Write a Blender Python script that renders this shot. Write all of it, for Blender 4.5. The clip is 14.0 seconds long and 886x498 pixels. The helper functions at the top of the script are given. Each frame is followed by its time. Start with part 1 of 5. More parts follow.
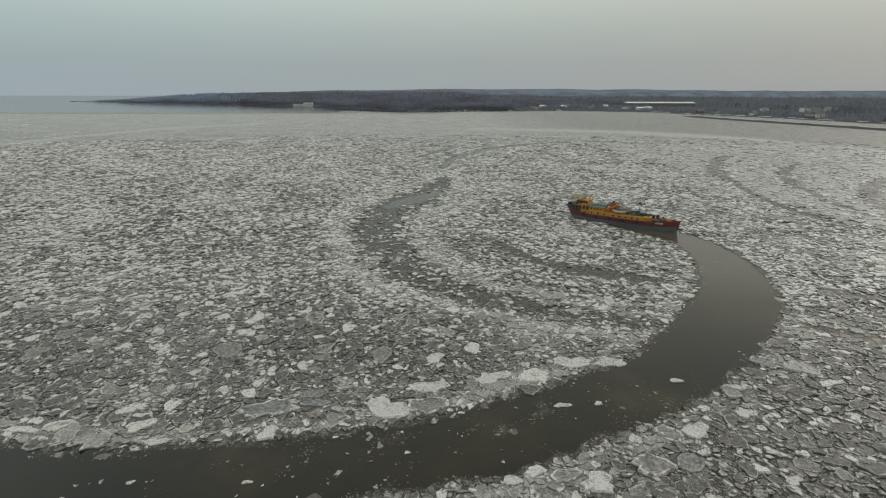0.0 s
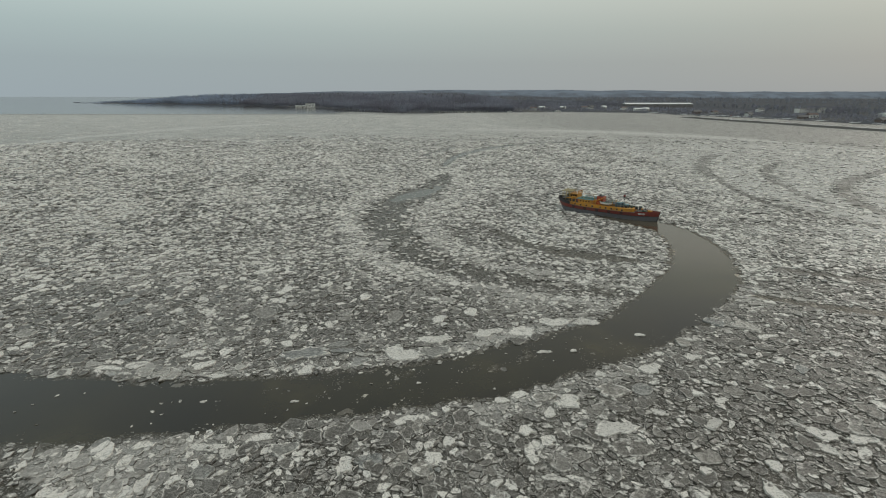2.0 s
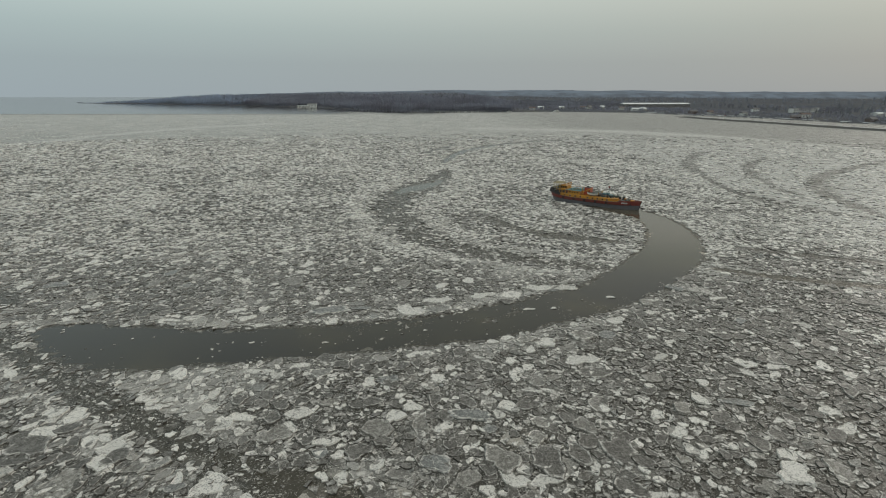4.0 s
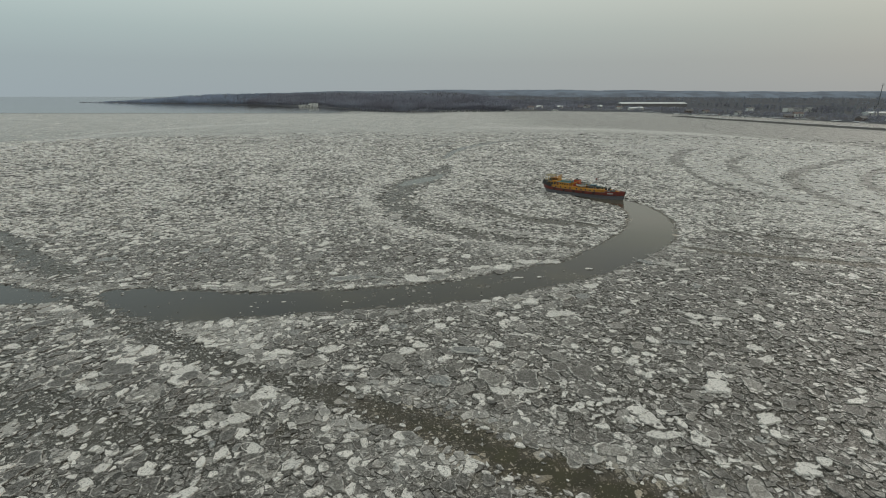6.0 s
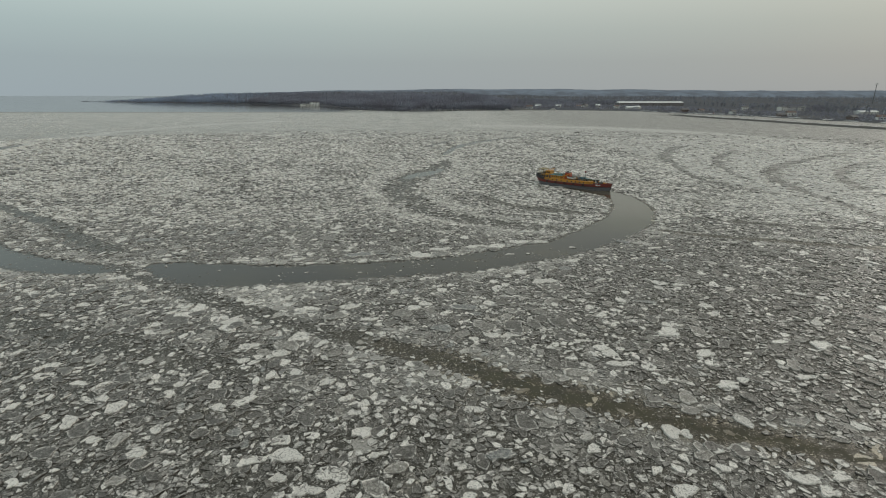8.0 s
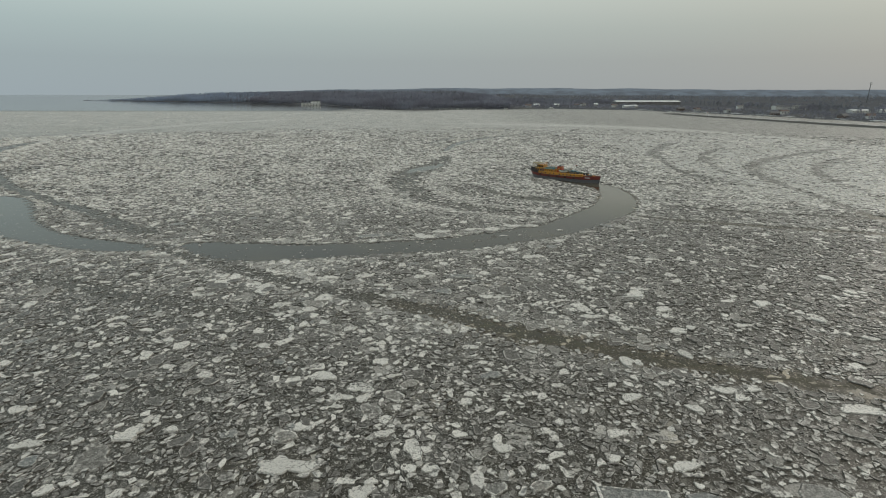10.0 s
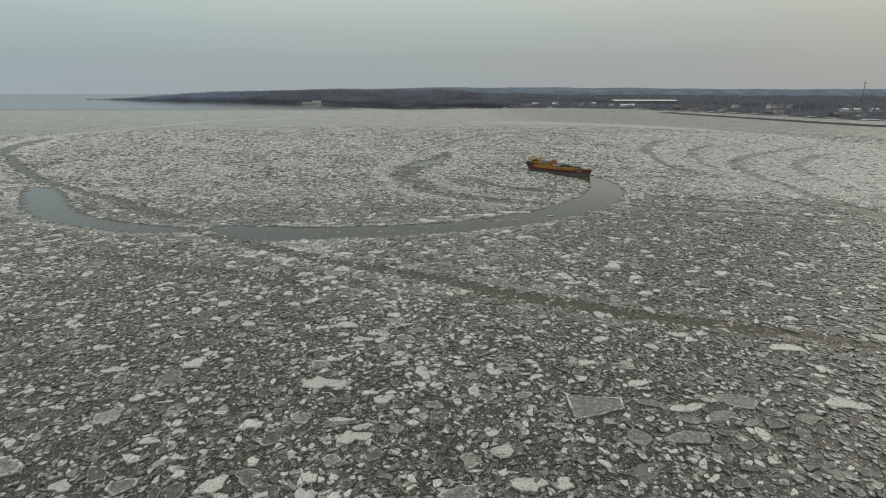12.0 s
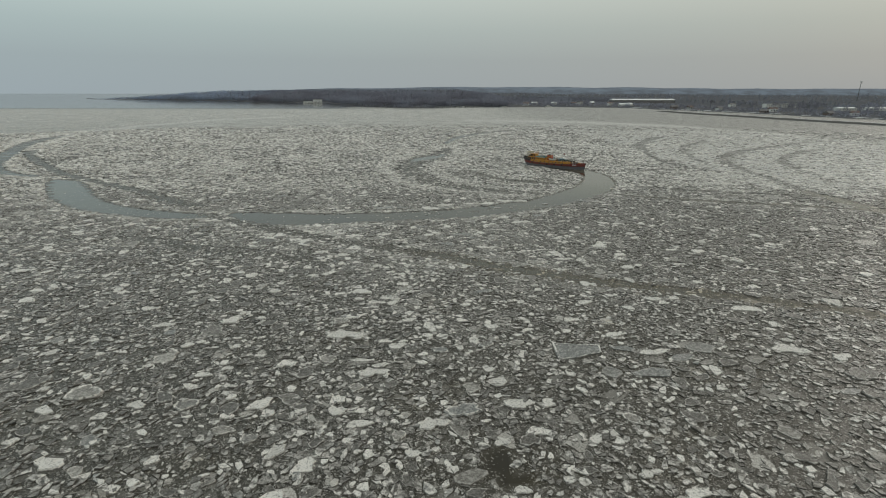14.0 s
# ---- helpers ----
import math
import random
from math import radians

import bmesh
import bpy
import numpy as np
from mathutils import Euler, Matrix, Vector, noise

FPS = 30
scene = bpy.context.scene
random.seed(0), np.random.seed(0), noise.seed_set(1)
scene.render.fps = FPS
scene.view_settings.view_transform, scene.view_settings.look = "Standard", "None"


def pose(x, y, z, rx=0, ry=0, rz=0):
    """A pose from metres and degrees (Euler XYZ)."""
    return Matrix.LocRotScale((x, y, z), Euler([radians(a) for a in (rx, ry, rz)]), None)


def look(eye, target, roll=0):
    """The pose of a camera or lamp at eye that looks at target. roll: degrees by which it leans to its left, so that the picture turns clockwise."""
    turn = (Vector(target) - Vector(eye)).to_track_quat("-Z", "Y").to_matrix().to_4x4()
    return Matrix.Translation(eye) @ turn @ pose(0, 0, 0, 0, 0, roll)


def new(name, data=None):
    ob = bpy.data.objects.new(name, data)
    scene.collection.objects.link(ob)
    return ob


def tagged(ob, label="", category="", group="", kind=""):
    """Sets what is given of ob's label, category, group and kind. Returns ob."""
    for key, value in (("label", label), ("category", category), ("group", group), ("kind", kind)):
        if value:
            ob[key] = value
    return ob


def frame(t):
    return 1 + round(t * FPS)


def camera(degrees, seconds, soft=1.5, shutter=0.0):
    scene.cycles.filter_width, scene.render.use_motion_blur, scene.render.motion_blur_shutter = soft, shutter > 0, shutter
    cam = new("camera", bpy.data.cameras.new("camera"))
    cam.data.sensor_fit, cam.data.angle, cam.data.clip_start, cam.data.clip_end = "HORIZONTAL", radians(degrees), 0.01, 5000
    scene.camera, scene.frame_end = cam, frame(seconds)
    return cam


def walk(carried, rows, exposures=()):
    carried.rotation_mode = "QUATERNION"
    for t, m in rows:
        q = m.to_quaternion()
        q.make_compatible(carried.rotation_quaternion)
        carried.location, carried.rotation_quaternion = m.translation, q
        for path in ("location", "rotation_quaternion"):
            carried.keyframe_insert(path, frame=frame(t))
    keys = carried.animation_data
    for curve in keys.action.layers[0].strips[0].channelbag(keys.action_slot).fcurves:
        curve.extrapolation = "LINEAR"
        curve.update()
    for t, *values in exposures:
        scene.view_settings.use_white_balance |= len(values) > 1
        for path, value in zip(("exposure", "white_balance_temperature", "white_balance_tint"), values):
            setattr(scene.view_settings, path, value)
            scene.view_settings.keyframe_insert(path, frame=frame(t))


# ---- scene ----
cam = camera(82.1, 14.0, soft=1.05)
ROWS = [
    (0.0, 0.12, -0.06, 41.87, -0.02, -17.22, -0.03),
    (0.5, -0.04, -3.90, 42.11, -0.00, -17.19, -0.02),
    (1.0, -0.17, -8.01, 42.28, 0.01, -17.16, -0.01),
    (1.5, -0.29, -12.31, 42.40, 0.02, -17.14, -0.00),
    (2.0, -0.40, -16.74, 42.48, 0.03, -17.12, 0.00),
    (2.5, -0.49, -21.26, 42.52, 0.03, -17.11, 0.01),
    (3.0, -0.58, -25.82, 42.55, 0.04, -17.10, 0.01),
    (4.0, -0.73, -34.97, 42.55, 0.04, -17.10, 0.02),
    (5.0, -0.88, -44.08, 42.52, 0.03, -17.11, 0.02),
    (5.5, -0.95, -48.59, 42.51, 0.03, -17.12, 0.02),
    (6.0, -1.02, -53.09, 42.50, 0.02, -17.14, 0.01),
    (6.5, -1.10, -57.58, 42.50, 0.01, -17.15, 0.01),
    (7.0, -1.18, -62.05, 42.50, 0.01, -17.17, 0.01),
    (7.5, -1.27, -66.53, 42.51, -0.00, -17.19, 0.01),
    (8.0, -1.36, -71.01, 42.52, -0.01, -17.22, 0.00),
    (9.0, -1.58, -79.98, 42.55, -0.03, -17.26, -0.00),
    (10.0, -1.83, -88.94, 42.55, -0.06, -17.31, -0.01),
    (10.5, -1.98, -93.38, 42.53, -0.07, -17.33, -0.02),
    (11.0, -2.14, -97.76, 42.49, -0.08, -17.35, -0.02),
    (11.5, -2.31, -102.05, 42.41, -0.09, -17.37, -0.02),
    (12.0, -2.49, -106.20, 42.30, -0.11, -17.39, -0.03),
    (12.5, -2.68, -110.14, 42.13, -0.12, -17.40, -0.03),
    (13.0, -2.89, -113.81, 41.91, -0.13, -17.41, -0.03),
    (13.5, -3.11, -117.12, 41.61, -0.14, -17.42, -0.03),
    (14.0, -3.35, -119.97, 41.23, -0.15, -17.42, -0.03),
]
walk(cam, [(t, pose(x, y, z, 90 + pitch, roll, yaw)) for t, x, y, z, yaw, pitch, roll in ROWS])

# ---- sky, sun, exposure ----
scene.view_settings.exposure = 0.0
SUN_AZ, SUN_EL = 52.0, 14.0          # degrees right of the view's axis, degrees up

world = bpy.data.worlds.new("overcast_dusk")
scene.world = world
world.use_nodes = True
wn, wl = world.node_tree.nodes, world.node_tree.links
wn.clear()
w_out = wn.new("ShaderNodeOutputWorld")
w_bg = wn.new("ShaderNodeBackground")
w_sky = wn.new("ShaderNodeTexSky")
w_sky.sky_type = 'NISHITA'
w_sky.sun_disc = False
w_sky.sun_elevation = radians(SUN_EL)
w_sky.sun_rotation = radians(SUN_AZ)
w_sky.dust_density = 4.0
w_co = wn.new("ShaderNodeTexCoord")
w_sep = wn.new("ShaderNodeSeparateXYZ")
wl.new(w_co.outputs["Generated"], w_sep.inputs[0])
# cloud layer: brightness by height, warm towards the sun's side, cool away from it
w_ramp = wn.new("ShaderNodeValToRGB")
wl.new(w_sep.outputs["Z"], w_ramp.inputs[0])
cr = w_ramp.color_ramp
cr.elements[0].position, cr.elements[0].color = 0.0, (0.335, 0.36, 0.372, 1)
cr.elements[1].position, cr.elements[1].color = 1.0, (0.80, 0.83, 0.80, 1)
for pos, col in ((0.05, (0.345, 0.374, 0.376, 1)), (0.10, (0.398, 0.440, 0.425, 1)), (0.17, (0.518, 0.560, 0.523, 1)), (0.35, (0.61, 0.645, 0.622, 1))):
    e = cr.elements.new(pos)
    e.color = col
w_side = wn.new("ShaderNodeValToRGB")
w_map = wn.new("ShaderNodeMapRange")
w_map.inputs["From Min"].default_value, w_map.inputs["From Max"].default_value = -0.9, 0.9
wl.new(w_sep.outputs["X"], w_map.inputs["Value"])
wl.new(w_map.outputs[0], w_side.inputs[0])
sr = w_side.color_ramp
sr.elements[0].position, sr.elements[0].color = 0.0, (1.01, 1.14, 1.20, 1)
sr.elements[1].position, sr.elements[1].color = 1.0, (1.09, 1.02, 0.95, 1)
w_mul = wn.new("ShaderNodeMix")
w_mul.data_type, w_mul.blend_type = 'RGBA', 'MULTIPLY'
w_mul.inputs["Factor"].default_value = 1.0
wl.new(w_ramp.outputs[0], w_mul.inputs["A"])
wl.new(w_side.outputs[0], w_mul.inputs["B"])
w_dim = wn.new("ShaderNodeMix")
w_dim.data_type, w_dim.blend_type = 'RGBA', 'MULTIPLY'
w_dim.inputs["Factor"].default_value = 1.0
w_dim.inputs["B"].default_value = (0.03, 0.03, 0.03, 1)
wl.new(w_sky.outputs[0], w_dim.inputs["A"])
w_mix = wn.new("ShaderNodeMix")
w_mix.data_type = 'RGBA'
w_mix.inputs["Factor"].default_value = 0.96
wl.new(w_dim.outputs["Result"], w_mix.inputs["A"])
wl.new(w_mul.outputs["Result"], w_mix.inputs["B"])
wl.new(w_mix.outputs["Result"], w_bg.inputs["Color"])
w_bg.inputs["Strength"].default_value = 1.0
wl.new(w_bg.outputs[0], w_out.inputs[0])

sun = new("sun", bpy.data.lights.new("sun", 'SUN'))
sun.data.energy, sun.data.angle, sun.data.color = 0.5, radians(14), (1.0, 0.93, 0.84)
sd = Vector((math.sin(radians(SUN_AZ)) * math.cos(radians(SUN_EL)), math.cos(radians(SUN_AZ)) * math.cos(radians(SUN_EL)), math.sin(radians(SUN_EL))))
sun.matrix_world = look(tuple(sd * 900), (0, 0, 0))

# ---- materials ----
def mat(name):
    m = bpy.data.materials.new(name)
    m.use_nodes = True
    nt = m.node_tree
    return m, nt.nodes, nt.links, nt.nodes["Principled BSDF"]


def ramp(nodes, links, fac, stops, interp='LINEAR'):
    r = nodes.new("ShaderNodeValToRGB")
    r.color_ramp.interpolation = interp
    el = r.color_ramp.elements
    el[0].position, el[0].color = stops[0][0], (*stops[0][1], 1)
    el[1].position, el[1].color = stops[-1][0], (*stops[-1][1], 1)
    for p, c in stops[1:-1]:
        e = el.new(p)
        e.color = (*c, 1)
    links.new(fac, r.inputs[0])
    return r.outputs[0]


def tex(nodes, links, kind, scale, co=None, detail=4.0, out=None, rough=0.55):
    if kind == "noise":
        t = nodes.new("ShaderNodeTexNoise")
        t.inputs["Detail"].default_value = detail
        t.inputs["Roughness"].default_value = rough
    else:
        t = nodes.new("ShaderNodeTexVoronoi")
        t.feature = kind
    t.inputs["Scale"].default_value = scale
    if co is not None:
        links.new(co, t.inputs["Vector"])
    return t.outputs[out] if out else t.outputs[0]


def math_node(nodes, links, op, a, b, clamp=False):
    n = nodes.new("ShaderNodeMath")
    n.operation, n.use_clamp = op, clamp
    for i, v in enumerate((a, b)):
        if isinstance(v, (int, float)):
            n.inputs[i].default_value = v
        else:
            links.new(v, n.inputs[i])
    return n.outputs[0]


def mix_rgb(nodes, links, fac, a, b, blend='MIX'):
    n = nodes.new("ShaderNodeMix")
    n.data_type, n.blend_type = 'RGBA', blend
    for key, v in (("Factor", fac), ("A", a), ("B", b)):
        if isinstance(v, (int, float)):
            n.inputs[key].default_value = v
        elif isinstance(v, tuple):
            n.inputs[key].default_value = (*v, 1)
        else:
            links.new(v, n.inputs[key])
    return n.outputs["Result"]


def bump(nodes, links, bsdf, height, strength, dist):
    b = nodes.new("ShaderNodeBump")
    b.inputs["Strength"].default_value, b.inputs["Distance"].default_value = strength, dist
    links.new(height, b.inputs["Height"])
    links.new(b.outputs[0], bsdf.inputs["Normal"])


def object_co(nodes):
    return nodes.new("ShaderNodeTexCoord").outputs["Object"]


def paint(name, col, rough=0.5, wear=0.25, scale=0.8, metal=0.0, dirt=(0.10, 0.08, 0.06)):
    """Weathered paint: base colour, mottling at two scales, streaks of grime, fine relief."""
    m, n, l, b = mat(name)
    co = object_co(n)
    big = tex(n, l, "noise", scale, co, 5)
    fine = tex(n, l, "noise", scale * 9, co, 3)
    f1 = ramp(n, l, big, ((0.42, (0, 0, 0)), (0.72, (1, 1, 1))))
    c = mix_rgb(n, l, math_node(n, l, 'MULTIPLY', f1, wear), col, dirt)
    dark = tuple(v * 0.78 for v in col)
    f2 = ramp(n, l, fine, ((0.40, (0, 0, 0)), (0.66, (1, 1, 1))))
    c = mix_rgb(n, l, math_node(n, l, 'MULTIPLY', f2, 0.35), c, dark)
    l.new(c, b.inputs["Base Color"])
    b.inputs["Roughness"].default_value, b.inputs["Metallic"].default_value = rough, metal
    bump(n, l, b, fine, 0.15, 0.02)
    return m


def ice_material(name, dark, grey, white, blue):
    """Floating ice: snow-crusted, grey and glassy floes, told apart island by island, with frosted rims."""
    m, n, l, b = mat(name)
    geo = n.new("ShaderNodeNewGeometry")
    att = n.new("ShaderNodeAttribute")
    att.attribute_name = "rim"
    crush = n.new("ShaderNodeAttribute")
    crush.attribute_name = "crushed"
    snow = n.new("ShaderNodeAttribute")
    snow.attribute_name = "snow"
    kind = ramp(n, l, snow.outputs["Fac"], ((0.0, dark), (0.18, tuple(v * 1.3 for v in dark)), (0.38, grey), (0.44, blue), (0.50, grey), (0.66, tuple(v * 1.3 for v in grey)), (0.80, tuple(v * 0.85 for v in white)), (1.0, tuple(min(0.80, v * 1.15) for v in white))))
    co = geo.outputs["Position"]
    big = tex(n, l, "noise", 1.9, co, 8, rough=0.75)
    fine = tex(n, l, "noise", 4.5, co, 6, rough=0.75)
    frost = ramp(n, l, big, ((0.495, (0, 0, 0)), (0.535, (1, 1, 1))))
    c = mix_rgb(n, l, math_node(n, l, 'MULTIPLY', frost, math_node(n, l, 'ADD', math_node(n, l, 'MULTIPLY', snow.outputs["Fac"], 0.40), 0.14)), kind, white)
    c = mix_rgb(n, l, math_node(n, l, 'MULTIPLY', crush.outputs["Fac"], 0.62), c, tuple(v * 1.08 for v in white))
    rim_f = math_node(n, l, 'MULTIPLY', math_node(n, l, 'MAXIMUM', att.outputs["Fac"], 0.0), ramp(n, l, tex(n, l, "noise", 1.7, co, 4), ((0.40, (0.0, 0.0, 0.0)), (0.58, (0.85, 0.85, 0.85)))))
    c = mix_rgb(n, l, rim_f, c, tuple(min(0.82, v * 1.2) for v in white))
    # flecks of crushed ice frozen on
    fleck = ramp(n, l, tex(n, l, "noise", 5.5, co, 5, rough=0.8), ((0.50, (0, 0, 0)), (0.56, (1, 1, 1))))
    c = mix_rgb(n, l, math_node(n, l, 'MULTIPLY', fleck, 0.20), c, tuple(v * 0.95 for v in white))
    # soaked hollows and cracks show the dark water beneath
    soak = ramp(n, l, fine, ((0.42, (1, 1, 1)), (0.46, (0, 0, 0))))
    off = n.new("ShaderNodeVectorMath")
    off.operation = 'MULTIPLY_ADD'
    nz = n.new("ShaderNodeTexNoise")
    nz.inputs["Scale"].default_value = 1.4
    nz.inputs["Detail"].default_value = 4
    l.new(co, nz.inputs["Vector"])
    l.new(nz.outputs["Color"], off.inputs[0])
    off.inputs[1].default_value = (0.9, 0.9, 0.9)
    l.new(co, off.inputs[2])
    edge = tex(n, l, 'DISTANCE_TO_EDGE', 0.85, off.outputs[0])
    crack = ramp(n, l, edge, ((0.02, (1, 1, 1)), (0.07, (0, 0, 0))))
    damp = math_node(n, l, 'MULTIPLY', math_node(n, l, 'MAXIMUM', math_node(n, l, 'MULTIPLY', soak, 0.68), math_node(n, l, 'MULTIPLY', math_node(n, l, 'MULTIPLY', crack, ramp(n, l, tex(n, l, "noise", 0.5, co, 2), ((0.50, (0, 0, 0)), (0.60, (1, 1, 1))))), 0.7)), math_node(n, l, 'SUBTRACT', 1.0, math_node(n, l, 'MULTIPLY', crush.outputs["Fac"], 0.6)))
    c = mix_rgb(n, l, damp, c, tuple(v * 0.9 for v in dark))
    # flanks darken towards the water, which outlines each floe
    flank_dark = math_node(n, l, 'MULTIPLY', att.outputs["Fac"], -1.6, True)
    c = mix_rgb(n, l, flank_dark, c, tuple(v * 0.62 for v in dark))
    l.new(c, b.inputs["Base Color"])
    b.inputs["Roughness"].default_value = 0.45
    b.inputs["Specular IOR Level"].default_value = 0.45
    bump(n, l, b, math_node(n, l, 'ADD', math_node(n, l, 'MULTIPLY', big, 0.6), math_node(n, l, 'MULTIPLY', fine, 0.4)), 0.9, 0.25)
    return m


def river_material():
    """Brown river water that carries brash ice where the cover says so."""
    m, n, l, b = mat("river_water_and_brash")
    att = n.new("ShaderNodeAttribute")
    att.attribute_name = "cover"
    bare = n.new("ShaderNodeAttribute")
    bare.attribute_name = "fine"
    mud = n.new("ShaderNodeAttribute")
    mud.attribute_name = "silt"
    pos = n.new("ShaderNodeNewGeometry").outputs["Position"]
    silt = tex(n, l, "noise", 0.05, pos, 5)
    water = ramp(n, l, silt, ((0.35, (0.012, 0.010, 0.006)), (0.55, (0.020, 0.016, 0.008)), (0.75, (0.050, 0.041, 0.018))))
    mud_f = math_node(n, l, 'MULTIPLY', mud.outputs["Fac"], ramp(n, l, tex(n, l, "noise", 0.22, pos, 5, rough=0.7), ((0.32, (0.15, 0.15, 0.15)), (0.62, (1, 1, 1)))), True)
    water = mix_rgb(n, l, mud_f, water, (0.040, 0.036, 0.015))
    churn = math_node(n, l, 'MULTIPLY', math_node(n, l, 'SUBTRACT', mud.outputs["Fac"], 1.0, True), ramp(n, l, tex(n, l, "noise", 0.35, pos, 6, rough=0.7), ((0.30, (0.55, 0.55, 0.55)), (0.65, (1, 1, 1)))))
    water = mix_rgb(n, l, churn, water, (0.098, 0.080, 0.060))
    ripple = tex(n, l, "noise", 1.6, pos, 3)
    l.new(water, b.inputs["Base Color"])
    b.inputs["Roughness"].default_value = 0.10
    b.inputs["IOR"].default_value = 1.33
    b.inputs["Specular IOR Level"].default_value = 0.5
    bump(n, l, b, ripple, 0.05, 0.05)
    # brash: crushed chips at three sizes on grey slush
    warp = n.new("ShaderNodeVectorMath")
    warp.operation = 'MULTIPLY_ADD'
    nz = n.new("ShaderNodeTexNoise")
    nz.inputs["Scale"].default_value = 0.8
    nz.inputs["Detail"].default_value = 4
    l.new(pos, nz.inputs["Vector"])
    l.new(nz.outputs["Color"], warp.inputs[0])
    warp.inputs[1].default_value = (1.3, 1.3, 0.0)
    l.new(pos, warp.inputs[2])
    chips = None
    for scale, edge, share, more in ((0.36, 0.06, 0.20, 0.45), (0.9, 0.07, 0.34, 0.35), (2.4, 0.08, 0.58, 0.1), (5.0, 0.09, 0.70, 0.0), (9.0, 0.08, 0.60, 0.0)):
        v = n.new("ShaderNodeTexVoronoi")
        v.inputs["Scale"].default_value = scale
        l.new(warp.outputs[0], v.inputs["Vector"])
        e = n.new("ShaderNodeTexVoronoi")
        e.feature = 'DISTANCE_TO_EDGE'
        e.inputs["Scale"].default_value = scale
        l.new(warp.outputs[0], e.inputs["Vector"])
        sep = n.new("ShaderNodeSeparateColor")
        l.new(v.outputs["Color"], sep.inputs[0])
        body = math_node(n, l, 'GREATER_THAN', e.outputs["Distance"], edge)
        keep = math_node(n, l, 'LESS_THAN', sep.outputs[0], math_node(n, l, 'MULTIPLY', math_node(n, l, 'POWER', att.outputs["Fac"], 1.1), math_node(n, l, 'ADD', math_node(n, l, 'MULTIPLY', bare.outputs["Fac"], more), share)))
        tone = math_node(n, l, 'MULTIPLY_ADD', math_node(n, l, 'POWER', sep.outputs[1], 2.0), 0.75)
        tone.node.inputs[2].default_value = 0.08
        one = math_node(n, l, 'MULTIPLY', math_node(n, l, 'MULTIPLY', body, keep), tone)
        chips = one if chips is None else math_node(n, l, 'MAXIMUM', chips, one)
    slush = tex(n, l, "noise", 0.35, pos, 8, rough=0.75)
    slush_f = math_node(n, l, 'MULTIPLY', ramp(n, l, slush, ((0.36, (0.0, 0.0, 0.0)), (0.50, (1, 1, 1)))), ramp(n, l, att.outputs["Fac"], ((0.08, (0, 0, 0)), (0.26, (1, 1, 1)))))
    ice = n.new("ShaderNodeBsdfPrincipled")
    ice.inputs["Roughness"].default_value = 0.45
    ice.inputs["Specular IOR Level"].default_value = 0.36
    grit = tex(n, l, "noise", 4.0, pos, 5, rough=0.7)
    dense = ramp(n, l, att.outputs["Fac"], ((0.20, (0.047, 0.038, 0.023)), (0.60, (0.033, 0.029, 0.022)), (0.72, (0.14, 0.132, 0.118)), (0.84, (0.25, 0.242, 0.223)), (0.97, (0.60, 0.585, 0.568))))
    drift = ramp(n, l, tex(n, l, "noise", 0.11, pos, 7, rough=0.8), ((0.40, (0, 0, 0)), (0.60, (1, 1, 1))))
    dense = mix_rgb(n, l, math_node(n, l, 'MULTIPLY', math_node(n, l, 'MULTIPLY', drift, bare.outputs["Fac"]), 0.6), dense, (0.40, 0.39, 0.375))
    col = mix_rgb(n, l, chips, dense, (0.592, 0.56, 0.515))
    col = mix_rgb(n, l, math_node(n, l, 'MULTIPLY', ramp(n, l, grit, ((0.42, (1, 1, 1)), (0.56, (0, 0, 0)))), 0.55), col, (0.036, 0.032, 0.024))
    col = mix_rgb(n, l, math_node(n, l, 'MULTIPLY', mud_f, 0.7), col, mix_rgb(n, l, 1.0, col, (0.92, 0.76, 0.50), 'MULTIPLY'))
    l.new(col, ice.inputs["Base Color"])
    bump(n, l, ice, math_node(n, l, 'ADD', chips, math_node(n, l, 'MULTIPLY', grit, 0.3)), 0.9, 0.2)
    mixs = n.new("ShaderNodeMixShader")
    fac = math_node(n, l, 'MAXIMUM', math_node(n, l, 'GREATER_THAN', chips, 0.05), math_node(n, l, 'MULTIPLY', slush_f, 0.9))
    l.new(fac, mixs.inputs[0])
    l.new(b.outputs[0], mixs.inputs[1])
    l.new(ice.outputs[0], mixs.inputs[2])
    l.new(mixs.outputs[0], n["Material Output"].inputs["Surface"])
    return m


M_RIVER = river_material()
M_ICE = ice_material("river_ice", (0.047, 0.041, 0.033), (0.154, 0.142, 0.123), (0.632, 0.60, 0.557), (0.12, 0.130, 0.129))
M_GREY = paint("hull_grey", (0.125, 0.128, 0.14), 0.55, 0.5)
M_RED = paint("strake_red", (0.185, 0.030, 0.024), 0.55, 0.5)
M_DARK = paint("bulwark_black", (0.030, 0.030, 0.034), 0.55, 0.3)
M_ORANGE = paint("house_orange", (0.49, 0.22, 0.018), 0.5, 0.40)
M_YELLOW = paint("frame_yellow", (0.40, 0.27, 0.045), 0.5, 0.35)
M_OLIVE = paint("sunroof_olive", (0.22, 0.175, 0.06), 0.6, 0.4)
M_ORANGERED = paint("funnel_orange_red", (0.36, 0.055, 0.022), 0.5, 0.35)
M_TEAL = paint("roof_teal", (0.10, 0.22, 0.225), 0.55, 0.3)
M_GREEN = paint("deck_green", (0.055, 0.085, 0.055), 0.7, 0.4)
M_DECK = paint("deck_grey", (0.09, 0.085, 0.08), 0.75, 0.4)
M_WHITE = paint("white_paint", (0.70, 0.70, 0.68), 0.45, 0.2)
